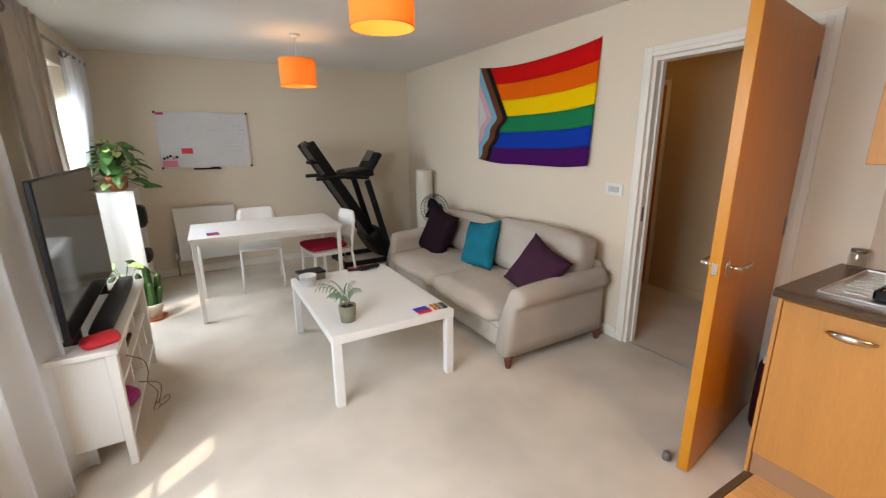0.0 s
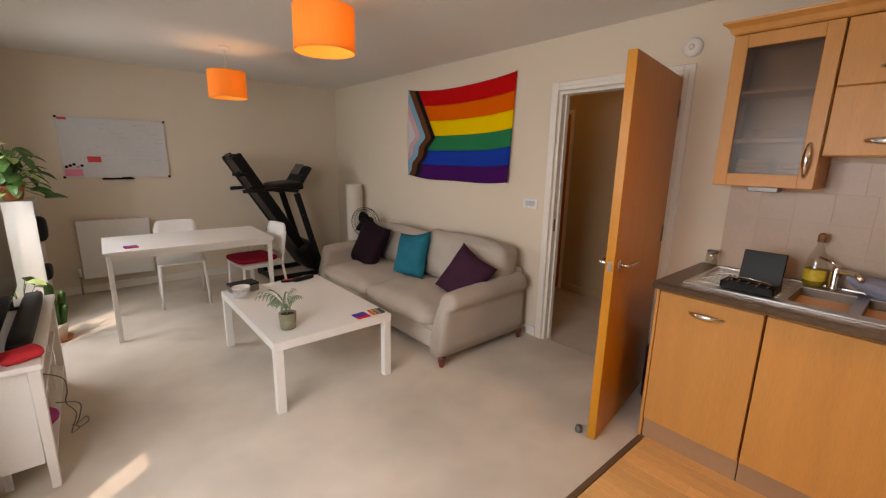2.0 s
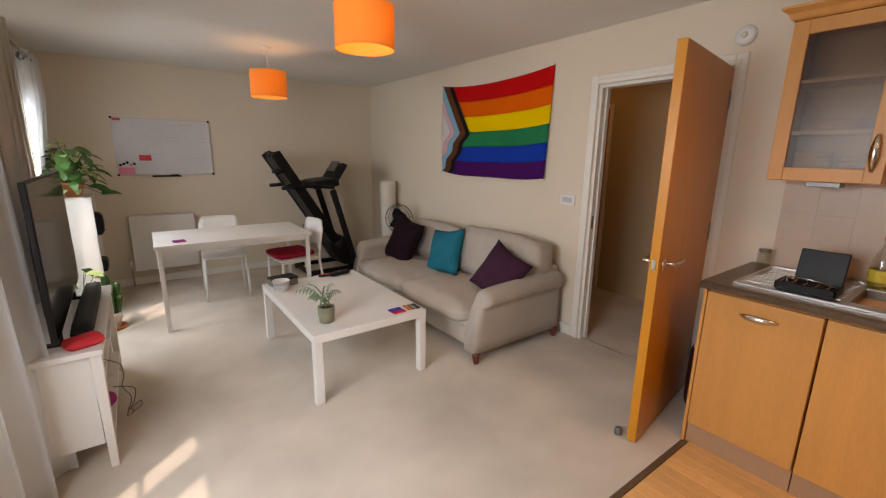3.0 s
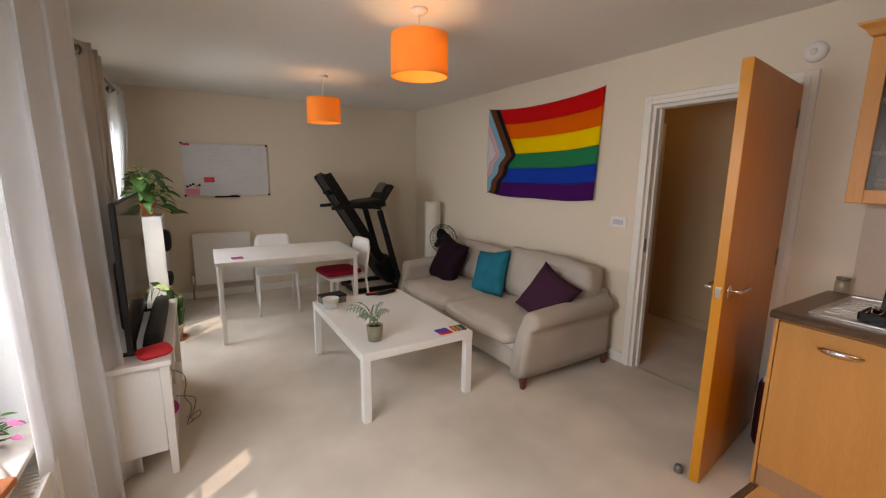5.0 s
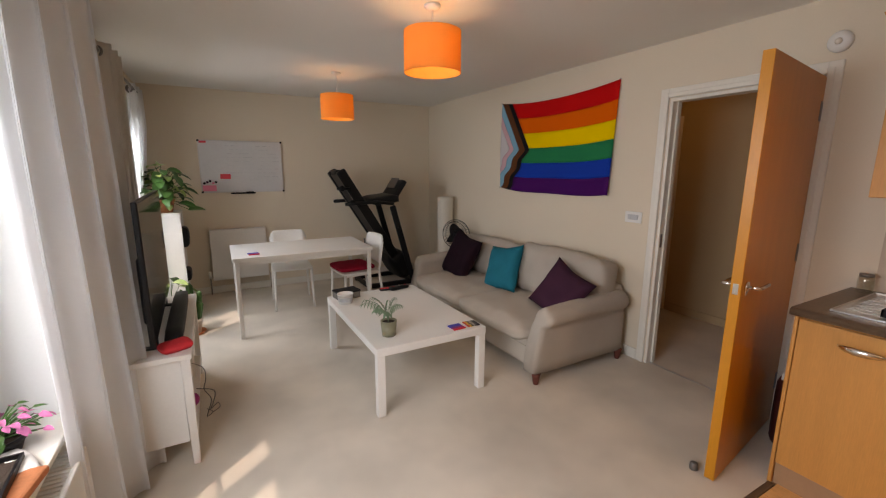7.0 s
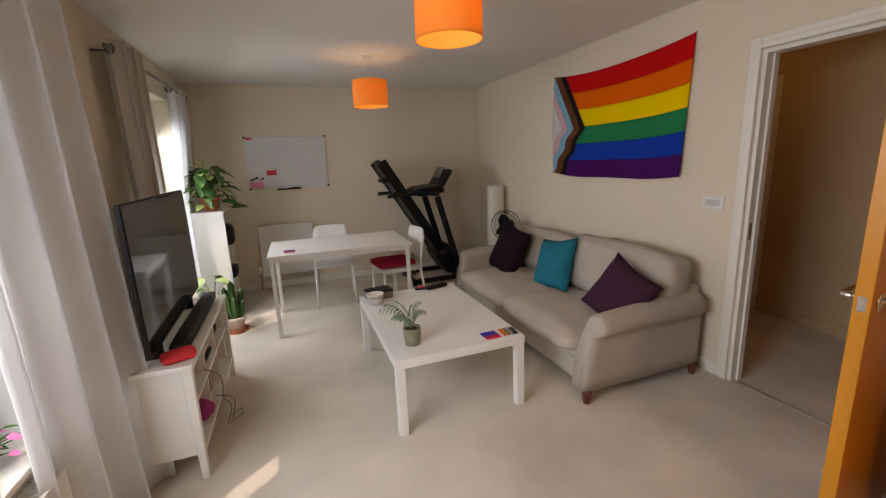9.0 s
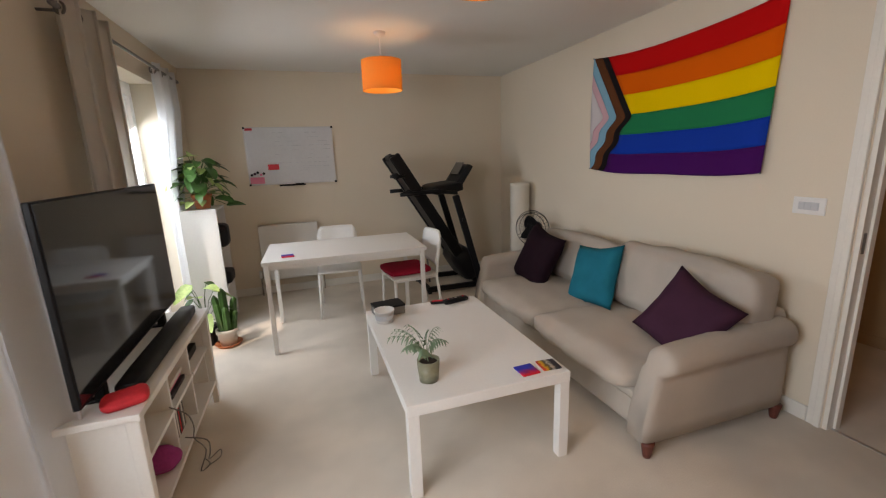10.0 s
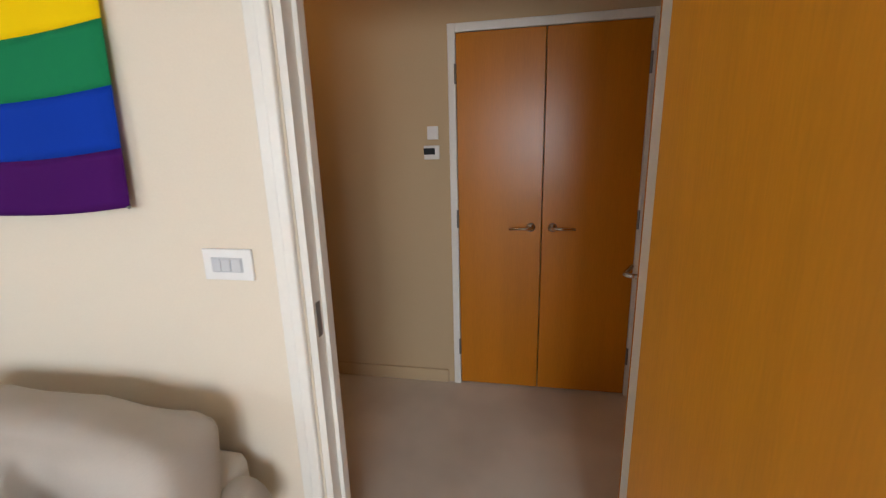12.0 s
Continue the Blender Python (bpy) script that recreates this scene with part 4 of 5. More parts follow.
# ---- wall fittings ----
GREY_PALE = surface("pale_grey_plastic", (0.56, 0.57, 0.58), 0.4, var=0.03)
sw = thing("light_switch", "white double light switch plate by the doorway", "light switch", (XE - 0.001, 2.226, 1.136))
part("plate", boxes((-0.009, 0, -0.073, 0.073, -0.043, 0.043), bevel=0.003), PLASTIC_WHITE, sw)
part("rocker_panel", boxes((-0.012, -0.009, -0.046, 0.046, -0.020, 0.020), bevel=0.001, seg=1), GREY_PALE, sw, "pale grey rocker panel")
for y in (-0.043, -0.013, 0.017):
    part("rocker", boxes((-0.015, -0.012, y, y + 0.026, -0.017, 0.017), bevel=0.001, seg=1), GREY_PALE, sw, "pale grey rocker")
det = thing("smoke_alarm", "white round alarm high on the wall", "smoke alarm", (XE - 0.001, 1.122, 2.150))
part("body", moved(lathe([(0, 0), (0.052, 0), (0.052, 0.018), (0.045, 0.030), (0.020, 0.034), (0, 0.034)], 32), pose(0, 0, 0, 0, -90, 0)), PLASTIC_WHITE, det, "", True)
part("grille", moved(lathe([(0, 0.034), (0.016, 0.034), (0.014, 0.040), (0, 0.041)], 24), pose(0, 0, 0, 0, -90, 0)), POT_WHITE, det, "", True)
stat = thing("thermostat", "white room thermostat with a dark display in the hall", "thermostat", (XH - 0.001, 1.955, 1.400))
part("body", boxes((-0.024, 0, -0.045, 0.040, -0.040, 0.034), bevel=0.004), PLASTIC_WHITE, stat)
part("display", boxes((-0.0255, -0.024, -0.022, 0.040, -0.014, 0.020)), DARK, stat, "dark display")
chime = thing("door_chime", "small white box on the hall wall", "chime", (XH - 0.001, 1.945, 1.50))
part("body", boxes((-0.02, 0, -0.03, 0.03, -0.035, 0.035), bevel=0.004), PLASTIC_WHITE, chime)


# ---- curtains ----
def curtain_panel(label, x, ya, yb, amp, folds, top, bottom, mat, lean=0.0, flare=0.0, tuck=None, skew=0.0):
    c = thing("curtain", label, "curtain", group="eyelet curtains")
    bm = bmesh.new()
    nu, nv = int(26 * folds), 26
    grids = []
    for off in (0.0, 0.004):
        g = []
        for j in range(nv + 1):
            v = j / nv
            row = []
            for i in range(nu + 1):
                s = i / nu
                sway = 0.016 * noise.noise(Vector((s * 5, v * 2.5, x * 3))) * (0.3 + v)
                a = amp * (1 - 0.15 * v) + 0.02 * noise.noise(Vector((s * 3 + 7, v * 1.5, ya)))
                hold = 0.0 if tuck is None else min(1, max(0, (v - 0.15) / 0.36))
                a *= 1 - 0.82 * hold
                sway *= 1 - 0.8 * hold
                xx = x + skew * (0.5 - s) + hold * ((tuck or x) - x) + off + lean * v + a * math.sin(2 * math.pi * folds * s + 0.6 * v * math.sin(3 * s + ya)) + sway
                yy = ya + (yb - ya) * (s + flare * v * (s - 0.5)) + 0.02 * math.sin(4 * math.pi * folds * s) + sway * 0.6
                row.append(bm.verts.new((xx, yy, top + (bottom - top) * v)))
            g.append(row)
        for j in range(nv):
            for i in range(nu):
                f = (g[j][i], g[j][i + 1], g[j + 1][i + 1], g[j + 1][i])
                bm.faces.new(f if off == 0 else f[::-1])
        grids.append(g)
    a, b = grids
    for i in range(nu):
        bm.faces.new((a[0][i + 1], a[0][i], b[0][i], b[0][i + 1]))
        bm.faces.new((a[nv][i], a[nv][i + 1], b[nv][i + 1], b[nv][i]))
    for j in range(nv):
        bm.faces.new((a[j][0], a[j + 1][0], b[j + 1][0], b[j][0]))
        bm.faces.new((a[j + 1][nu], a[j][nu], b[j][nu], b[j + 1][nu]))
    part("cloth", bm, mat, c, "", True)
    n = int(folds * 2)
    for k in range(n):
        y = min(max(ya + (yb - ya) * k / n, ya + 0.01), yb - 0.01)
        tor = lathe([(0.020, -0.004), (0.030, -0.004), (0.031, 0.0), (0.030, 0.004), (0.020, 0.004), (0.020, -0.004)], 20)
        part("eyelet", moved(tor, pose(x, y, top - 0.052, 90, 0, 25 * (1 if k % 2 else -1))), GREY, c, "dark metal eyelet", True)


def curtain_rod(x, ya, yb, z):
    r = thing("curtain_rod", "dark metal curtain rod with plain end caps", "curtain rod", group="curtain rods")
    part("pole", tube([(x, ya, z), (x, yb, z)], 0.010, 12), GREY, r, "", True)
    for y, w in ((ya, -1), (yb, 1)):
        part("end_cap", tube([(x, y, z), (x, y + w * 0.05, z)], 0.014, 12), GREY, r, "", True)
    for y in (ya + 0.06, yb - 0.06):
        part("bracket", tube([(XW, y, z - 0.002), (x, y, z - 0.002)], 0.007, 8), GREY, r, "", True)


curtain_rod(-0.600, 0.12, 2.42, 2.215)
curtain_rod(-0.655, 3.29, 5.17, 2.165)
curtain_panel("cream eyelet curtain drawn back beside the near window", -0.630, 1.92, 2.42, 0.042, 3.5, 2.255, 0.03, CURTAIN_DAYLIT, 0.02, 0.22, None, -0.17)
curtain_panel("cream eyelet curtain hanging beside the television", -0.655, 3.30, 3.80, 0.062, 3.0, 2.215, 0.03, CURTAIN_THIN, 0.0, 0.02)
curtain_panel("eyelet curtain at the far window edge, daylight in its colour", -0.682, 4.66, 5.10, 0.046, 2.5, 2.215, 0.03, CURTAIN_DAYLIT, 0.0, 0.0, -0.727)


# ---- shelf unit and plants ----
def shelf_unit():
    s = thing("bookcase", "narrow white open bookcase beside the window", "bookcase")
    x0, x1, y0, y1, h = -0.705, -0.428, 4.795, 5.19, 1.078
    for y in (y0, y1 - 0.018):
        part("side_panel", boxes((x0, x1, y, y + 0.018, 0, h - 0.018), bevel=0.001, seg=1), TABLE_WHITE, s)
    part("top", boxes((x0, x1, y0, y1, h - 0.018, h), bevel=0.001, seg=1), TABLE_WHITE, s)
    for z in (0.04, 0.37, 0.71):
        part("shelf", boxes((x0 + 0.006, x1 - 0.002, y0 + 0.018, y1 - 0.018, z, z + 0.018)), TABLE_WHITE, s)
    part("back_panel", boxes((x0 + 0.001, x0 + 0.006, y0 + 0.018, y1 - 0.018, 0.02, h - 0.018)), TABLE_WHITE, s)


shelf_unit()
cam_bag = tagged(link("black_case", soft_block(-0.60, -0.385, 4.86, 5.04, 0.729, 0.93, 0.03, 0.01, 6, 4.0), BLACK, None, "", True), "black soft case poking out of the bookcase", "case")
cam_bag2 = tagged(link("black_case", soft_block(-0.60, -0.40, 4.85, 5.10, 0.389, 0.50, 0.02, 0.01, 6, 9.0), DARK, None, "", True), "flat dark case lying on a bookcase shelf", "case")


def leaf_mesh(name, length, width, cup, mat, heart=0.25, n=7):
    """A leaf that grows along +x from its stalk."""
    bm = bmesh.new()
    rows = []
    for i in range(n + 1):
        f = i / n
        w = width / 2 * (math.sin(math.pi * min(1, f ** 0.66)) ** 0.6 if 0 < f < 1 else 0.03)
        x = length * (f - heart * 0.3 * (1 - f) ** 3)
        droop = -0.35 * length * f * f
        rows.append([bm.verts.new((x - heart * abs(k) * length * 0.18 * (1 - f), k * w, droop + cup * abs(k) * w)) for k in (-1, -0.5, 0, 0.5, 1)])
    for a, b in zip(rows, rows[1:]):
        for k in range(4):
            bm.faces.new((a[k], b[k], b[k + 1], a[k + 1]))
    me = bpy.data.meshes.new(name)
    bm.to_mesh(me)
    bm.free()
    me.materials.append(mat)
    me.polygons.foreach_set("use_smooth", [True] * len(me.polygons))
    return me


def pot(parent, r0, r1, h, mat, label, at=(0, 0, 0), rim=True):
    p = part("pot", lathe([(0, 0.0), (r0, 0.0), (r1, h * 0.78), (r1 + (0.006 if rim else 0), h * 0.78), (r1 + (0.007 if rim else 0.001), h), (r1 - 0.006, h), (r1 - 0.008, h - 0.012), (0, h - 0.013)], 28, at), mat, parent, label, True)
    part("soil", lathe([(0, h - 0.008), (r1 - 0.010, h - 0.011)], 20, at), SOIL, p)
    return p


def leafy(root, base, count, spread, rise, meshes, seed, stalk=LEAF, drop=0.0):
    rnd = random.Random(seed)
    for k in range(count):
        a = 2.399963 * k + rnd.uniform(-0.4, 0.4)
        f = (k + 0.5) / count
        reach = spread * math.sqrt(1 - 0.75 * f) * rnd.uniform(0.55, 1.05)
        top = rise * (0.18 + 0.82 * f) * rnd.uniform(0.8, 1.05) - drop * (1 - f) * rnd.random()
        tip = Vector((base[0] + reach * math.cos(a), base[1] + reach * math.sin(a), base[2] + top))
        b = Vector(base)
        mid = (b + tip) / 2 + Vector((0, 0, 0.25 * max(top, 0.02)))
        st = part("stalk", tube([b, mid, tip], 0.0025, 5), stalk, root)
        lf = new("leaf", meshes[k % len(meshes)])
        lf.parent = root
        sc = rnd.uniform(0.75, 1.2)
        lf.matrix_basis = Matrix.Translation(tip) @ pose(0, 0, 0, rnd.uniform(-25, 25), rnd.uniform(-15, 35), math.degrees(a)) @ Matrix.Scale(sc, 4)


POTHOS = [leaf_mesh("pothos_leaf", 0.125, 0.10, 0.25, LEAF), leaf_mesh("pothos_leaf_pale", 0.095, 0.075, 0.3, LEAF_PALE), leaf_mesh("pothos_leaf_long", 0.12, 0.08, 0.2, LEAF)]
pl = thing("potted_pothos", "leafy green pothos in a terracotta pot on the bookcase", "plant", (-0.545, 4.93, 1.079))
pot(pl, 0.055, 0.075, 0.125, TERRACOTTA, "terracotta pot")
leafy(pl, (0, 0, 0.115), 72, 0.215, 0.36, POTHOS, 5, drop=0.18)

cact = thing("potted_cactus", "upright green cactus in a white pot on a saucer", "plant", (-0.405, 4.40, 0))
part("saucer", lathe([(0, 0.0), (0.085, 0.0), (0.105, 0.022), (0.100, 0.024), (0.084, 0.008), (0, 0.006)], 28), TERRACOTTA, cact, "terracotta saucer", True)
pot(cact, 0.060, 0.078, 0.135, POT_WHITE, "off-white glazed pot", (0, 0, 0.007))
for k, (dx, dy, h, r) in enumerate(((0.0, 0.0, 0.36, 0.032), (0.038, 0.02, 0.27, 0.028), (-0.035, 0.015, 0.30, 0.028), (0.01, -0.038, 0.22, 0.026), (0.045, -0.015, 0.17, 0.022), (-0.02, -0.03, 0.25, 0.022))):
    bm = bmesh.new()
    ns, nr = 10, 20
    rings = []
    for j in range(ns + 1):
        f = j / ns
        rr = r * (1 - 0.25 * f) * (1 if f < 0.9 else math.sqrt(max(0.02, 1 - ((f - 0.9) / 0.1) ** 2)))
        rings.append([bm.verts.new((dx * (1 + 0.9 * f) + rr * (1 + 0.22 * math.cos(5 * t)) * math.cos(t), dy * (1 + 0.9 * f) + rr * (1 + 0.22 * math.cos(5 * t)) * math.sin(t), 0.125 + h * f)) for t in (2 * math.pi * q / nr for q in range(nr))])
    for a, b in zip(rings, rings[1:]):
        for q in range(nr):
            bm.faces.new((a[q], a[(q + 1) % nr], b[(q + 1) % nr], b[q]))
    bm.faces.new(rings[-1])
    part("stem", bm, LEAF, cact, "", True)

BROAD = [leaf_mesh("broad_leaf", 0.17, 0.11, 0.25, LEAF_PALE, 0.2), leaf_mesh("broad_leaf_green", 0.15, 0.09, 0.25, LEAF, 0.2)]
var = thing("potted_dieffenbachia", "pale variegated leafy plant in a black pot", "plant", (-0.565, 4.47, 0))
pot(var, 0.06, 0.08, 0.16, BLACK, "black plastic pot")
leafy(var, (0, 0, 0.15), 13, 0.16, 0.42, BROAD, 9)

# ---- on the coffee table ----
FERN_LEAF = leaf_mesh("fern_leaflet", 0.030, 0.008, 0.1, FERN, 0.0, 4)
fern = thing("potted_fern", "small feathery fern in a sage glazed pot", "plant", (0.765, 2.490, 0.4505))
pot(fern, 0.044, 0.051, 0.100, POT_SAGE, "sage green glazed pot", rim=False)
rnd = random.Random(12)
for k in range(9):
    a = 2.2 + 2.4 * k
    ln, up = 0.10 + 0.05 * rnd.random(), 0.105 + 0.055 * rnd.random()
    pts = [Vector((ln * f ** 1.5 * math.cos(a) - 0.045 * f, ln * f ** 1.5 * math.sin(a) + 0.02 * f, 0.085 + up * (2.1 * f - 1.15 * f * f))) for f in (i / 10 for i in range(11))]
    fr = part("frond", tube(pts, 0.0014, 5), FERN, fern)
    for i in range(4, 11):
        for s in (-1, 1):
            lf = new("leaflet", FERN_LEAF)
            lf.parent = fr
            lf.matrix_basis = Matrix.Translation(pts[i]) @ pose(0, 0, 0, s * 12, 22, math.degrees(a) + s * (62 - 3 * i)) @ Matrix.Scale(2.0 - 0.09 * i, 4)

tub = thing("plastic_tub", "small white plastic tub on the coffee table", "tub", (0.705, 3.265, 0.4505))
part("bucket", lathe([(0, 0.0), (0.052, 0.0), (0.060, 0.072), (0.064, 0.072), (0.064, 0.078), (0.057, 0.078), (0.050, 0.004), (0, 0.004)], 32), PLASTIC_WHITE, tub, "", True)
part("label_band", lathe([(0.0558, 0.020), (0.0600, 0.052)], 32), GREY_PALE, tub, "pale printed band", True)
bx = thing("dark_box", "dark grey cardboard box behind the white tub", "box", (0.755, 3.405, 0.4505), 8)
part("carton", boxes((-0.095, 0.095, -0.065, 0.065, 0.0, 0.052), bevel=0.003), GREY, bx)
part("lid", boxes((-0.098, 0.098, -0.068, 0.068, 0.052, 0.066), bevel=0.002), DARK, bx)
rc = thing("game_controller", "black handset lying at the table's far end", "remote", (1.235, 3.42, 0.4505), 12)
part("body", soft_block(-0.095, 0.095, -0.028, 0.028, 0.0, 0.030, 0.013, 0.002, 6, 2.0, 0.0), BLACK, rc, "", True)
for k in range(5):
    part("button", lathe([(0, 0.031), (0.007, 0.031), (0.006, 0.035), (0, 0.0355)], 10, (-0.06 + 0.03 * k, 0.0, 0)), (RED, GREY, PLASTIC_WHITE, GREY, RED)[k], rc, "", True)
rc2 = thing("remote_control", "slim black and red remote control", "remote", (1.12, 3.44, 0.4505), -10)
part("body", soft_block(-0.06, 0.06, -0.022, 0.022, 0.0, 0.018, 0.007, 0.0, 5, 2.0, 0.0), DARK, rc2, "", True)
part("keypad", boxes((-0.05, 0.03, -0.012, 0.012, 0.018, 0.020)), RED, rc2, "red keypad")


def art_card(name, stops, seed):
    """A printed card: soft bands of colour across it."""
    m = surface(name, (0.5, 0.2, 0.3), 0.4, var=0.05)
    nt = m.node_tree
    co, grad, wave, add, ramp = (nt.nodes.new(k) for k in ("ShaderNodeTexCoord", "ShaderNodeSeparateXYZ", "ShaderNodeTexNoise", "ShaderNodeMath", "ShaderNodeValToRGB"))
    nt.links.new(co.outputs["Generated"], grad.inputs[0])
    nt.links.new(co.outputs["Generated"], wave.inputs["Vector"])
    wave.inputs["Scale"].default_value = 3.0 + seed
    add.operation = "MULTIPLY_ADD"
    nt.links.new(wave.outputs[0], add.inputs[0])
    add.inputs[1].default_value = 0.5
    nt.links.new(grad.outputs[0 if seed else 1], add.inputs[2])
    spots = ramp.color_ramp.elements
    spots[0].position, spots[1].position = 0.3, 0.3 + 0.8 / len(stops)
    for i, c in enumerate(stops):
        e = spots[i] if i < 2 else spots.new(0.3 + 0.8 * i / len(stops))
        e.color = (*c, 1)
    nt.links.new(add.outputs[0], ramp.inputs[0])
    nt.links.new(ramp.outputs[0], principled(m).inputs["Base Color"])
    return m


CARD_A = art_card("sunset_print", [(0.72, 0.015, 0.03), (0.30, 0.01, 0.13), (0.015, 0.03, 0.42)], 0)
CARD_B = art_card("bright_print", [(0.60, 0.03, 0.02), (0.75, 0.42, 0.02), (0.02, 0.02, 0.02), (0.50, 0.46, 0.40), (0.02, 0.02, 0.03)], 1)
for x, y, mat, lab in ((1.215, 2.392, CARD_A, "square coaster printed in red and blue"), (1.335, 2.398, CARD_B, "square coaster printed in orange and black")):
    c = tagged(link("coaster", boxes((-0.046, 0.046, -0.046, 0.046, 0.0, 0.007), bevel=0.002), mat), lab, "coaster", "coasters on the coffee table")
    c.matrix_basis = pose(x, y, 0.4505, 0, 0, 3 if mat == CARD_A else -4)
c = tagged(link("coaster", boxes((-0.046, 0.046, -0.046, 0.046, 0.0, 0.007), bevel=0.002), CARD_A), "dark red square coaster on the white table", "coaster")
c.matrix_basis = pose(0.135, 4.16, 0.7385, 0, 0, 5)

# ---- on and in the television unit ----
cloth = tagged(link("red_pouch", soft_block(-0.068, 0.068, -0.052, 0.052, 0.0, 0.038, 0.03, 0.006, 8, 6.0, 0.01), RED, None, "", True), "crumpled red fabric pouch on the white unit", "pouch")
cloth.matrix_basis = pose(-0.385, 2.475, 0.610, 0, 0, 20)
ball = tagged(link("magenta_pouch", soft_block(-0.075, 0.075, -0.055, 0.055, 0.0, 0.10, 0.05, 0.01, 8, 3.0, 0.012), surface("magenta_cloth", (0.30, 0.03, 0.16), 0.8, var=0.2, scale=15), None, "", True), "magenta fabric pouch on the lower shelf", "pouch")
ball.matrix_basis = pose(-0.405, 2.70, 0.152, 0, 0, 10)
con = thing("set_top_box", "flat black media box on a shelf of the unit", "media box", (-0.50, 3.32, 0.384))
part("body", boxes((-0.12, 0.11, -0.13, 0.12, 0.004, 0.048), bevel=0.004), BLACK, con)
part("foot", boxes((-0.1, 0.09, -0.11, 0.10, 0.0, 0.004)), DARK, con)
bks = thing("book_stack", "short stack of books on the unit's shelf", "books", (-0.47, 2.98, 0.384))
for k, (mat, w) in enumerate(((DARK, 0.10), (PINK, 0.085), (POT_WHITE, 0.095))):
    part("book", boxes((-w, w, -0.11 + 0.01 * k, 0.11 - 0.005 * k, 0.024 * k, 0.024 * k + 0.022), bevel=0.002, seg=1), mat, bks)
bks2 = thing("game_cases", "row of plastic game cases on the lower shelf", "games", (-0.47, 3.02, 0.1505))
for k in range(9):
    part("case", boxes((-0.08, 0.08, -0.12 + 0.017 * k, -0.106 + 0.017 * k, 0.0, 0.17), bevel=0.001, seg=1), (DARK, GREY, PLASTIC_WHITE, BLACK, RED)[k % 5], bks2)


def cable(points, label):
    smooth = []
    pts = [Vector(p) for p in points]
    for i in range(len(pts) - 1):
        p0, p1, p2, p3 = pts[max(i - 1, 0)], pts[i], pts[i + 1], pts[min(i + 2, len(pts) - 1)]
        for k in range(6):
            t = k / 6
            smooth.append(0.5 * ((2 * p1) + (p2 - p0) * t + (2 * p0 - 5 * p1 + 4 * p2 - p3) * t * t + (3 * p1 - p0 - 3 * p2 + p3) * t ** 3))
    smooth.append(pts[-1])
    tagged(link("power_cable", tube(smooth, 0.0028, 6), GREY, None, "", True), label, "cable", "loose cables")


cable([(-0.36, 2.78, 0.40), (-0.29, 2.76, 0.36), (-0.285, 2.80, 0.27), (-0.30, 2.83, 0.19), (-0.27, 2.86, 0.10), (-0.30, 2.84, 0.006), (-0.27, 2.88, 0.005), (-0.30, 2.93, 0.005)], "thin dark cable drooping from the television unit")
cable([(-0.34, 2.84, 0.20), (-0.25, 2.83, 0.17), (-0.26, 2.88, 0.07), (-0.28, 2.92, 0.005), (-0.24, 2.98, 0.005), (-0.23, 2.92, 0.005), (-0.27, 2.87, 0.006)], "thin dark cable coiled on the carpet")

# ---- fan and paper lamp behind the sofa ----
fan = thing("pedestal_fan", "black and chrome pedestal fan behind the sofa", "fan", (2.515, 4.52, 0), 215)
part("base", lathe([(0, 0), (0.16, 0), (0.16, 0.012), (0.05, 0.03), (0.018, 0.05), (0, 0.05)], 28), BLACK, fan, "", True)
part("pole", tube([(0, 0, 0.04), (0, 0, 0.675)], 0.012, 10), CHROME, fan, "", True)
part("motor", moved(lathe([(0, -0.08), (0.04, -0.08), (0.055, -0.05), (0.055, 0.02), (0.03, 0.05), (0, 0.05)], 20), pose(0, 0, 0.705, 0, 90, 0)), BLACK, fan, "", True)
part("hub", moved(lathe([(0, 0.06), (0.035, 0.06), (0.03, 0.10), (0, 0.105)], 16), pose(0, 0, 0.705, 0, 90, 0)), BLACK, fan, "", True)
for k in range(3):
    bl = leaf_mesh("fan_blade", 0.14, 0.13, 0.15, BLACK, 0.0, 6)
    b = new("blade", bl)
    b.parent = fan
    b.matrix_basis = pose(0.08, 0, 0.705, 120 * k + 20, 0, 0) @ pose(0, 0, 0, 0, -90, 0) @ pose(0, 0, 0, 25, 0, 0)
for xx, rr in ((0.035, 0.160), (0.075, 0.182), (0.115, 0.160), (0.13, 0.05)):
    part("cage_ring", tube([(xx, rr * math.cos(t), 0.705 + rr * math.sin(t)) for t in (2 * math.pi * q / 40 for q in range(41))], 0.003, 6), BLACK, fan, "", True)
for k in range(28):
    t = 2 * math.pi * k / 28
    part("cage_wire", tube([(0.13, 0.05 * math.cos(t), 0.705 + 0.05 * math.sin(t)), (0.115, 0.160 * math.cos(t), 0.705 + 0.160 * math.sin(t)), (0.075, 0.182 * math.cos(t), 0.705 + 0.182 * math.sin(t)), (0.035, 0.160 * math.cos(t), 0.705 + 0.160 * math.sin(t)), (0.0, 0.055 * math.cos(t), 0.705 + 0.055 * math.sin(t))], 0.0013, 5), BLACK, fan)
pap = thing("paper_floor_lamp", "tall white paper floor lamp, switched off", "floor lamp", (2.585, 4.98, 0))
part("foot", lathe([(0, 0), (0.10, 0), (0.10, 0.012), (0, 0.012)], 28), GREY, pap)
prof = [(0.105, 0.012)] + [(0.105 + (0.003 if k % 2 else -0.001), 0.012 + 1.115 * k / 40) for k in range(1, 41)] + [(0.09, 1.13), (0.09, 1.10)]
part("shade", lathe(prof, 32), PAPER, pap, "ribbed white paper cylinder", True)

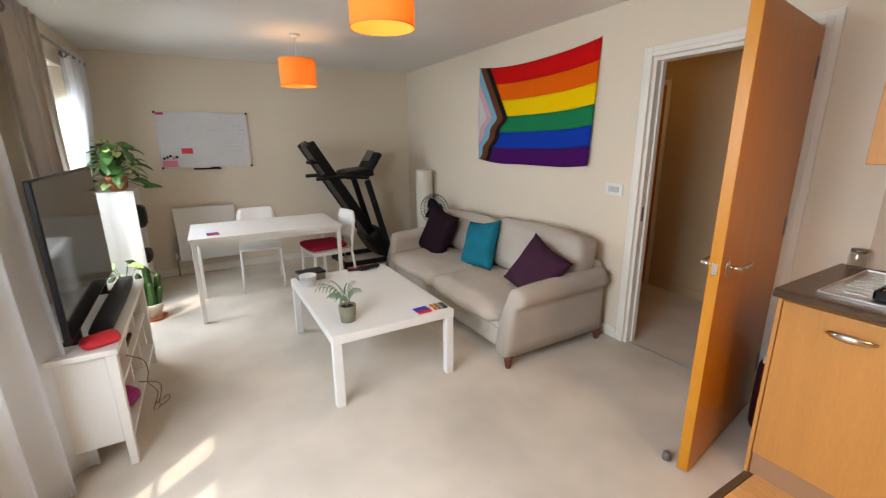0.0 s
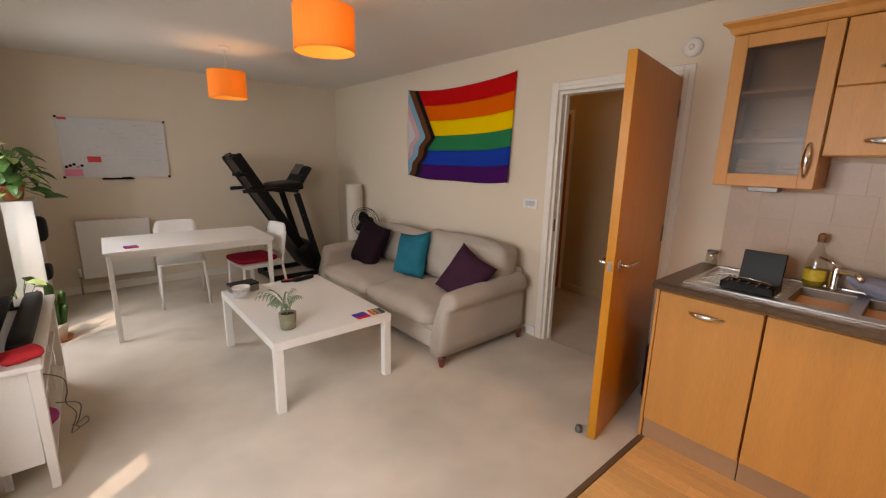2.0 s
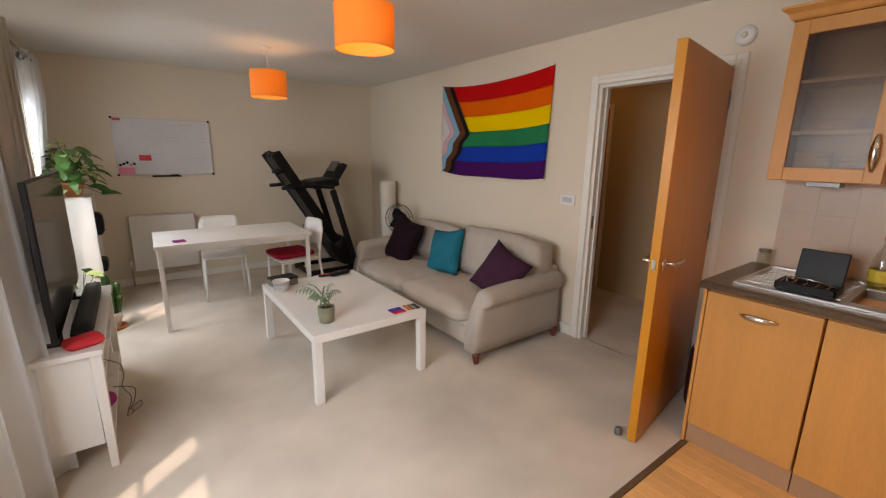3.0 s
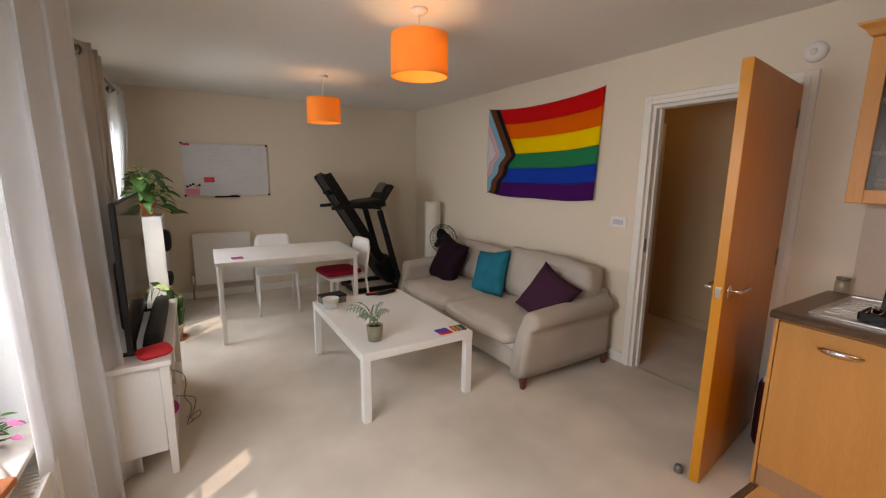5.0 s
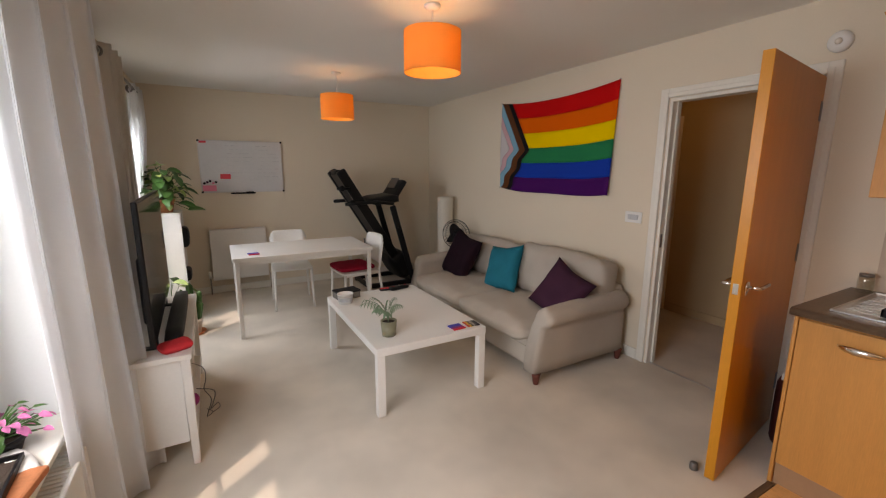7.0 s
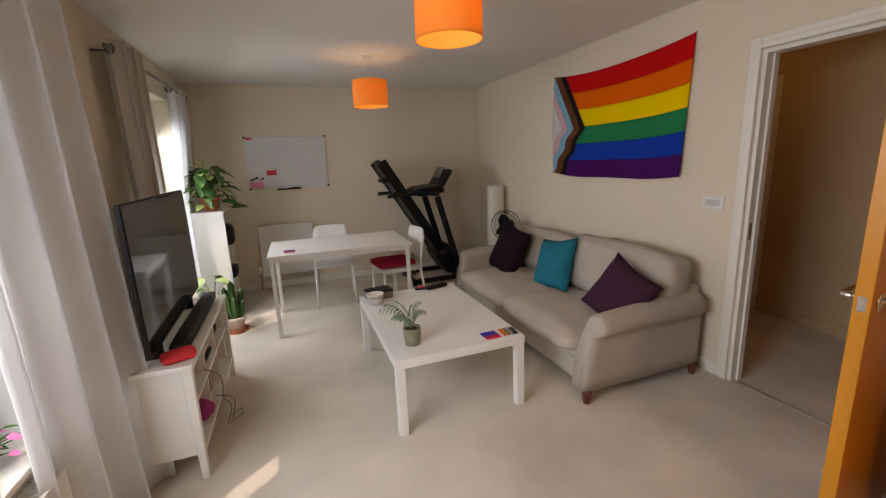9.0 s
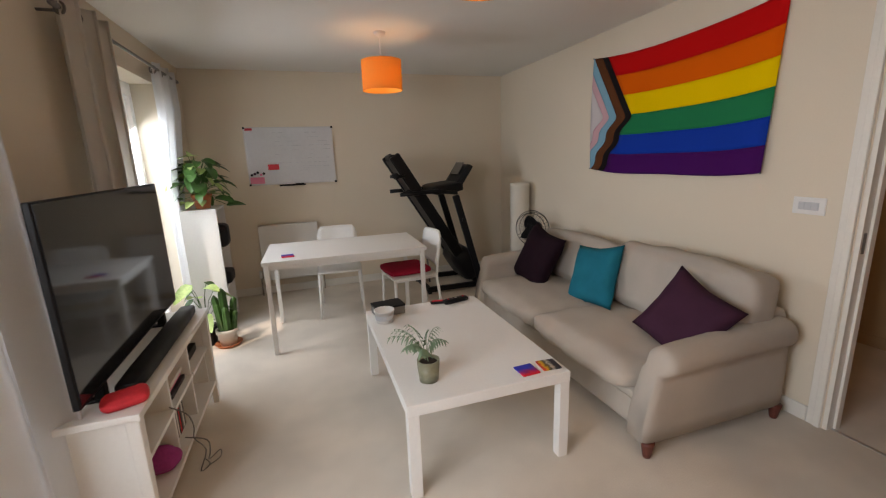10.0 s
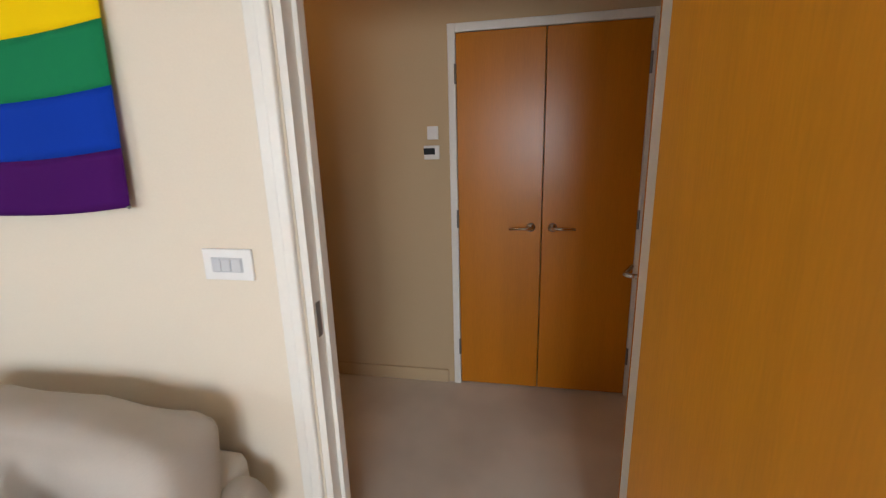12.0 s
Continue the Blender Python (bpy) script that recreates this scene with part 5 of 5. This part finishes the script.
# ---- on the window board ----
sill_z = NWS + 0.0245
fl = thing("flower_pot", "pink flowering plant in a dark pot on the window board", "plant", (-0.86, 1.93, sill_z))
pot(fl, 0.05, 0.065, 0.055, DARK, "dark plastic pot")
SMALL = leaf_mesh("small_leaf", 0.04, 0.02, 0.2, LEAF, 0.0, 4)
PET = leaf_mesh("petal", 0.035, 0.026, 0.3, PETAL, 0.1, 4)
leafy(fl, (0, 0, 0.05), 60, 0.13, 0.10, [PET, PET, SMALL, PET], 3)
tr = thing("black_tray", "shallow black seed tray on the window board", "tray", (-0.84, 1.64, sill_z), 4)
part("base", boxes((-0.08, 0.08, -0.16, 0.16, 0, 0.006)), BLACK, tr)
part("rim", boxes((-0.086, -0.078, -0.166, 0.166, 0, 0.05), (0.078, 0.086, -0.166, 0.166, 0, 0.05), (-0.078, 0.078, -0.166, -0.158, 0, 0.05), (-0.078, 0.078, 0.158, 0.166, 0, 0.05)), BLACK, tr)
part("soil", boxes((-0.078, 0.078, -0.158, 0.158, 0.006, 0.034)), SOIL, tr)
gl = tagged(link("gardening_glove", soft_block(-0.05, 0.05, -0.10, 0.10, 0, 0.03, 0.015, 0.006, 8, 2.0, 0.012), PLASTIC_WHITE, None, "", True), "crumpled white glove on the window board", "glove")
gl.matrix_basis = pose(-0.80, 1.80, sill_z, 0, 0, 30)
bo = tagged(link("terracotta_dish", boxes((-0.06, 0.06, -0.09, 0.09, 0, 0.028), bevel=0.01), TERRACOTTA), "orange-brown clay dish on the window board", "dish")
bo.matrix_basis = pose(-0.76, 1.66, sill_z + 0.0, 0, 0, -8)


# ---- kitchen ----
def bow_handle(parent, a, b, out):
    """Curved strap handle from a to b that bows along out."""
    a, b, out = Vector(a), Vector(b), Vector(out)
    pts = [a + (b - a) * f + out * (0.030 * math.sin(math.pi * min(1, max(0, f * 1.0))) ** 0.6 + 0.001) for f in (i / 12 for i in range(13))]
    bm = bmesh.new()
    side = (b - a).normalized().cross(out.normalized())
    rows = []
    for i, p in enumerate(pts):
        w = 0.006 + 0.009 * math.sin(math.pi * i / 12)
        rows.append([bm.verts.new(p + side * s * w + out.normalized() * o) for s, o in ((-1, 0), (0, 0.004), (1, 0), (1, -0.003), (0, -0.002), (-1, -0.003))])
    for r, q in zip(rows, rows[1:]):
        for k in range(6):
            bm.faces.new((r[k], r[(k + 1) % 6], q[(k + 1) % 6], q[k]))
    bmesh.ops.recalc_face_normals(bm, faces=bm.faces[:])
    part("handle", bm, CHROME, parent, "satin chrome bow handle", True)


KX = 2.105


def base_unit(label, y0, y1, handle):
    u = thing("base_unit", label, "cabinet", group="beech base units")
    part("carcass", boxes((KX + 0.021, XE - 0.004, y0 + 0.002, y1 - 0.002, 0.115, 0.866)), CAB_WOOD, u)
    dr = part("door", boxes((KX, KX + 0.019, y0 + 0.003, y1 - 0.003, 0.120, 0.850), bevel=0.004), CAB_WOOD, u)
    if handle:
        ym = (y0 + y1) / 2
        bow_handle(dr, (KX, ym - 0.078, 0.778), (KX, ym + 0.078, 0.778), (-1, 0, 0))
    part("plinth", boxes((KX + 0.022, KX + 0.038, y0 + 0.001, y1 - 0.001, 0.0, 0.113)), PLINTH, u, "dull brown plinth board")


base_unit("beech slimline appliance front with a chrome handle", 0.440, 0.885, True)
base_unit("beech sink cupboard below the steel sink", -0.16, 0.437, False)
base_unit("beech base cupboard along the kitchen wall", -0.76, -0.163, True)
base_unit("beech base cupboard along the kitchen wall", -1.36, -0.763, True)
base_unit("beech base cupboard at the kitchen end", -2.39, -1.363, True)
end = tagged(link("end_panel", boxes((KX + 0.004, XE - 0.004, 0.886, 0.902, 0.0, 0.866), bevel=0.002, seg=1), CAB_WOOD), "beech end panel beside the open door", "cabinet panel")

wt2 = thing("worktop", "dark speckled laminate worktop with a rounded edge", "worktop")
wx0, wx1, sy0, sy1 = 2.072, XE - 0.003, -0.30, 0.405
bowls = ((0.205, 0.400, 2.235, 2.55), (-0.28, 0.165, 2.215, 2.57))
spans = [(wx0, wx1, 0.400, 0.905, 0.868, 0.905), (wx0, wx1, -2.39, -0.28, 0.868, 0.905), (wx0, 2.215, -0.28, 0.400, 0.868, 0.905), (2.57, wx1, -0.28, 0.400, 0.868, 0.905)]
part("slab", boxes(*spans), WORKTOP, wt2)
part("front_edge", tube([(wx0, -2.39, 0.8865), (wx0, 0.905, 0.8865)], 0.0185, 12), WORKTOP, wt2, "rounded front edge", True)


def sink():
    s = thing("kitchen_sink", "stainless steel sink with a drainer and two bowls", "sink")
    z0, z1 = 0.9055, 0.9095
    part("rim", boxes((2.155, 2.665, -0.33, -0.28, z0, z1), (2.155, 2.235, -0.28, 0.405, z0, z1), (2.56, 2.665, -0.28, 0.405, z0, z1), (2.235, 2.56, 0.165, 0.205, z0, z1)), STEEL, s)
    part("drainer", boxes((2.155, 2.665, 0.405, 0.800, z0, z1)), STEEL, s)
    part("lip", boxes((2.150, 2.156, -0.33, 0.800, z0, z1 + 0.004), (2.664, 2.670, -0.33, 0.800, z0, z1 + 0.004), (2.156, 2.664, 0.794, 0.800, z0, z1 + 0.004), bevel=0.001, seg=1), STEEL, s, "raised polished lip")
    for k in range(8):
        x = 2.23 + 0.05 * k
        part("groove_ridge", boxes((x, x + 0.012, 0.43, 0.77, z1, z1 + 0.004), bevel=0.0015, seg=1), STEEL, s)
    for y0, y1, x0, x1 in ((0.205, 0.405, 2.235, 2.56), (-0.28, 0.165, 2.235, 2.56)):
        t = 0.002
        # bowls take a darker steel than the rim and drainer
        part("bowl", boxes((x0, x1, y0, y1, 0.74, 0.742), (x0, x0 + t, y0, y1, 0.742, z0), (x1 - t, x1, y0, y1, 0.742, z0), (x0, x1, y0, y0 + t, 0.742, z0), (x0, x1, y1 - t, y1, 0.742, z0)), surface("dark_steel_bowl", (0.20, 0.17, 0.14), 0.35, 1.0, var=0.12, fine=90, bump=0.02), s, "sunken steel bowl")
    part("waste", lathe([(0, 0.742), (0.035, 0.742), (0.03, 0.746), (0, 0.745)], 20, (2.40, 0.30, 0)), CHROME, s, "", True)


sink()
tap = thing("mixer_tap", "chrome mixer tap behind the sink bowls", "tap", (2.618, 0.300, 0.9096))
part("body", lathe([(0, 0), (0.026, 0), (0.026, 0.01), (0.020, 0.02), (0.020, 0.10), (0.015, 0.115), (0, 0.115)], 20), CHROME, tap, "", True)
part("spout", tube([(0, 0, 0.07), (-0.04, -0.03, 0.10), (-0.11, -0.08, 0.105), (-0.14, -0.10, 0.09)], 0.012, 10), CHROME, tap, "", True)
part("lever", tube([(0, 0, 0.11), (0.01, 0.02, 0.13), (0.015, 0.07, 0.145)], 0.008, 8), CHROME, tap, "", True)


def grill():
    g = thing("folding_grill", "black folding grill plate standing open on the drainer", "grill", (2.33, 0.545, 0.9136), 0)
    part("tray", boxes((-0.13, 0.02, -0.10, 0.11, 0.0, 0.006), (-0.13, -0.124, -0.10, 0.11, 0.006, 0.032), (-0.13, 0.02, -0.10, -0.094, 0.006, 0.032), (-0.13, 0.02, 0.104, 0.11, 0.006, 0.032)), BLACK, g)
    part("lid", moved(boxes((-0.010, 0.010, -0.085, 0.090, 0.0, 0.155), bevel=0.004), pose(0.085, 0, 0.006, 0, 14, 0)), BLACK, g)
    part("wire_handle", tube([(-0.05, 0.10, 0.03), (-0.09, 0.06, 0.055), (-0.10, 0.0, 0.058), (-0.09, -0.06, 0.05), (-0.05, -0.09, 0.03)], 0.003, 6), CHROME, g, "", True)
    for k in range(5):
        part("rack_bar", tube([(-0.12, -0.07 + 0.04 * k, 0.034), (0.02, -0.07 + 0.04 * k, 0.034)], 0.0025, 6), CHROME, g, "", True)
    part("hinge_bar", tube([(0.03, -0.09, 0.012), (0.03, 0.10, 0.012)], 0.008, 8), BLACK, g, "", True)


grill()
bot = thing("spray_bottle", "clear tapered bottle of yellow cleaning liquid", "bottle", (2.645, 0.378, 0.906))
part("shell", lathe([(0, 0), (0.040, 0), (0.046, 0.02), (0.046, 0.09), (0.034, 0.15), (0.016, 0.20), (0.013, 0.225), (0, 0.225)], 24), CLEAR, bot, "", True)
part("liquid", lathe([(0, 0.003), (0.038, 0.003), (0.043, 0.02), (0.043, 0.085), (0, 0.085)], 24), surface("yellow_liquid", (0.30, 0.22, 0.02), 0.2, var=0.1), bot, "yellow liquid", True)
part("label", lathe([(0.0465, 0.03), (0.0465, 0.085)], 24), surface("yellow_label", (0.62, 0.48, 0.05), 0.5, var=0.2, scale=30), bot, "yellow printed label", True)
part("cap", lathe([(0, 0.222), (0.017, 0.222), (0.017, 0.255), (0.010, 0.265), (0, 0.265)], 16), surface("brown_cap", (0.28, 0.14, 0.07), 0.5), bot, "", True)
jar = thing("glass_jar", "small clear glass jar at the worktop corner", "jar", (2.655, 0.835, 0.906))
part("shell", lathe([(0, 0), (0.030, 0), (0.033, 0.01), (0.033, 0.07), (0.028, 0.08), (0.026, 0.08), (0.030, 0.068), (0.030, 0.012), (0, 0.008)], 22), CLEAR, jar, "", True)
part("lid", lathe([(0, 0.081), (0.029, 0.081), (0.029, 0.094), (0, 0.096)], 22), GREY, jar, "", True)
dc = tagged(link("dish_cloth", soft_block(-0.06, 0.06, -0.14, 0.14, 0, 0.06, 0.03, 0.01, 8, 5.0, 0.02), surface("blue_grey_cloth", (0.30, 0.33, 0.45), 0.9, var=0.15, scale=20), None, "", True), "blue-grey dish cloth draped behind the sink", "cloth")
dc.matrix_basis = pose(2.64, 0.13, 0.912, 18, 0, 0)
rb = thing("red_bottle", "red plastic washing-up bottle by the sink", "bottle", (2.62, -0.03, 0.9096))
part("shell", lathe([(0, 0), (0.03, 0), (0.033, 0.01), (0.033, 0.12), (0.014, 0.16), (0.012, 0.175), (0, 0.175)], 20), RED, rb, "", True)
part("cap", lathe([(0, 0.175), (0.014, 0.175), (0.012, 0.2), (0, 0.2)], 14), PLASTIC_WHITE, rb, "", True)


def glass_unit():
    u = thing("glazed_wall_unit", "beech wall cabinet with a smoked glass door", "cabinet")
    x0, y0, y1, z0, z1 = 2.425, 0.420, 0.826, 1.385, 2.100
    part("side", boxes((x0 + 0.022, XE - 0.003, y1 - 0.018, y1, z0, z1)), CAB_WOOD, u)
    part("side", boxes((x0 + 0.022, XE - 0.003, y0, y0 + 0.018, z0, z1)), CAB_WOOD, u)
    part("bottom", boxes((x0 + 0.022, XE - 0.003, y0 + 0.018, y1 - 0.018, z0, z0 + 0.018)), CAB_WOOD, u)
    part("top", boxes((x0 + 0.022, XE - 0.003, y0 + 0.018, y1 - 0.018, z1 - 0.018, z1)), CAB_WOOD, u)
    part("back", boxes((XE - 0.010, XE - 0.004, y0 + 0.018, y1 - 0.018, z0 + 0.018, z1 - 0.018)), TABLE_WHITE, u)
    for z in (1.60, 1.83):
        part("shelf", boxes((x0 + 0.04, XE - 0.012, y0 + 0.019, y1 - 0.019, z, z + 0.016)), TABLE_WHITE, u)
    w = 0.062
    dr = part("door", boxes((x0, x0 + 0.020, y0 + 0.002, y0 + w, z0 + 0.002, z1 - 0.002), (x0, x0 + 0.020, y1 - w, y1 - 0.002, z0 + 0.002, z1 - 0.002), (x0, x0 + 0.020, y0 + w, y1 - w, z1 - w, z1 - 0.002), (x0, x0 + 0.020, y0 + w, y1 - w, z0 + 0.002, z0 + w), bevel=0.002, seg=1), CAB_WOOD, u, "beech door frame")
    part("pane", boxes((x0 + 0.008, x0 + 0.012, y0 + w - 0.004, y1 - w + 0.004, z0 + w - 0.004, z1 - w + 0.004)), FROST, dr, "smoked glass pane")
    bow_handle(dr, (x0, y0 + 0.040, 1.435), (x0, y0 + 0.040, 1.595), (-1, 0, 0))
    cor = bmesh.new()
    pts = []
    for (dx, z) in ((0.0, z1), (0.010, z1 + 0.008), (0.020, z1 + 0.030), (0.042, z1 + 0.048), (0.045, z1 + 0.058)):
        pts.append([cor.verts.new((XE - 0.003, y1 + 0.002 + dx, z)), cor.verts.new((x0 - 0.002 - dx, y1 + 0.002 + dx, z)), cor.verts.new((x0 - 0.002 - dx, -2.38, z))])
    for p, q in zip(pts, pts[1:]):
        for k in range(2):
            cor.faces.new((p[k], p[k + 1], q[k + 1], q[k]))
    t = pts[-1]
    bk = cor.verts.new((XE - 0.003, -2.38, t[0].co.z))
    cor.faces.new((t[0], t[1], t[2], bk))
    b0 = cor.verts.new((XE - 0.003, -2.38, z1))
    cor.faces.new((pts[0][2], pts[0][1], pts[0][0], b0))
    bmesh.ops.recalc_face_normals(cor, faces=cor.faces[:])
    cn = tagged(link("cornice", cor, CAB_WOOD), "moulded beech cornice on top of the wall units", "cornice")
    cn.location.z = 0.001
    for k, (yy, n, r) in enumerate(((0.70, 4, 0.075), (0.54, 3, 0.06))):
        st = thing("bowl_stack", "stack of white bowls behind the smoked glass", "bowls", (2.58, yy, 1.4035), 0, "crockery in the wall unit")
        for i in range(n):
            part("bowl", lathe([(0, 0.0), (r * 0.5, 0.0), (r * 0.9, 0.03), (r, 0.05), (r - 0.004, 0.05), (r * 0.85, 0.034), (r * 0.45, 0.006), (0, 0.006)], 24, (0, 0, 0.022 * i)), POT_WHITE, st, "", True)
    st = thing("plate_stack", "stack of pale plates behind the smoked glass", "plates", (2.58, 0.62, 1.6165), 0, "crockery in the wall unit")
    for i in range(5):
        part("plate", lathe([(0, 0), (0.06, 0), (0.10, 0.014), (0.098, 0.017), (0.06, 0.004), (0, 0.004)], 28, (0, 0, 0.008 * i)), POT_WHITE, st, "", True)
    lt = thing("under_cabinet_light", "flat grey light fitting below the wall unit", "light fitting", (2.515, 0.62, z0))
    part("housing", boxes((-0.03, 0.06, -0.062, 0.062, -0.026, -0.001), bevel=0.003), GREY, lt)


glass_unit()


def flap_unit(label, y0, y1):
    u = thing("flap_wall_unit", label, "cabinet", group="beech wall units")
    x0, z0, z1, zm = 2.425, 1.535, 2.100, 1.826
    part("carcass", boxes((x0 + 0.022, XE - 0.003, y0 + 0.001, y1 - 0.001, z0, z1)), CAB_WOOD, u)
    for a, b in ((z0 + 0.002, zm - 0.002), (zm + 0.002, z1 - 0.002)):
        fl = part("flap", boxes((x0, x0 + 0.020, y0 + 0.003, y1 - 0.003, a, b), bevel=0.005, seg=3), CAB_WOOD, u, "beech lift-up flap")
        ym = y1 - 0.20
        bow_handle(fl, (x0, ym - 0.075, a + 0.062), (x0, ym + 0.075, a + 0.062), (-1, 0, 0))


flap_unit("beech wall cabinet with two lift-up flaps", -0.18, 0.417)
flap_unit("beech wall cabinet with two lift-up flaps", -0.78, -0.183)

# laminate planks, threshold strip and wall tiles, piece by piece
sub = structure("kitchen_subfloor", boxes((XW - 0.3, XE + 0.1, YS, 0.885, -0.12, -0.008)), PLINTH, "dark bed below the laminate planks", "floor")
kf = thing("kitchen_floor", "orange oak laminate planks on the kitchen floor", "floor", kind="structure")
plank_mesh = []
for ln in (0.40, 0.52, 0.30):
    bm = boxes((0.0005, 0.0685, 0.0005, ln - 0.0005, -0.008, 0.003), bevel=0.0008, seg=1)
    me = bpy.data.meshes.new("plank")
    bm.to_mesh(me)
    bm.free()
    me.materials.append(PLANK)
    plank_mesh.append((me, ln))
rnd = random.Random(21)
col = 0
xx = XE - 0.60
while xx > 0.35:
    yy = 0.864
    first = True
    while yy > -0.9:
        me, ln = plank_mesh[rnd.randrange(3)]
        if first:
            me, ln = plank_mesh[(col * 2) % 3]
        yy -= ln
        p = new("plank", me)
        p.parent = kf
        p.location = (xx, yy, 0)
        first = False
    xx -= 0.0692
    col += 1
rest = boxes((XE - 0.531, XE, YS, 0.864, -0.008, 0.003), (XW, xx + 0.069, YS, 0.864, -0.008, 0.003), (xx + 0.069, XE - 0.531, YS, 0.864, -0.0085, 0.0010))
structure("kitchen_floor_edge", rest, PLANK, "oak laminate along the kitchen edges", "floor")
structure("threshold_strip", boxes((XW + 0.001, XE - 0.62, 0.866, 0.896, -0.004, 0.007), bevel=0.003), surface("dull_brass_strip", (0.20, 0.14, 0.09), 0.4, 0.5, var=0.1), "dull metal strip between carpet and laminate", "threshold")

sp = thing("splashback", "cream square wall tiles behind the sink", "tiles", kind="structure")
part("grout_bed", boxes((XE - 0.004, XE - 0.001, -2.38, 0.820, 0.906, 1.384)), GROUT, sp)
T = 0.150
tm = boxes((XE - 0.0060, XE - 0.004, 0.0004, T - 0.0004, 0.0004, T - 0.0004), bevel=0.0004, seg=1)
tile_me = bpy.data.meshes.new("tile")
tm.to_mesh(tile_me)
tm.free()
tile_me.materials.append(TILE)
for i in range(16):
    for k in range(3):
        t = new("tile", tile_me)
        t.parent = sp
        t.location = (0, 0.820 - T * (i + 1), 0.908 + T * k)
# upper tile course below the higher wall units
for i in range(13):
    t = new("tile", tile_me)
    t.parent = sp
    t.location = (0, 0.820 - T * (i + 4) + 0.05, 0.908 + T * 3 + 0.0)
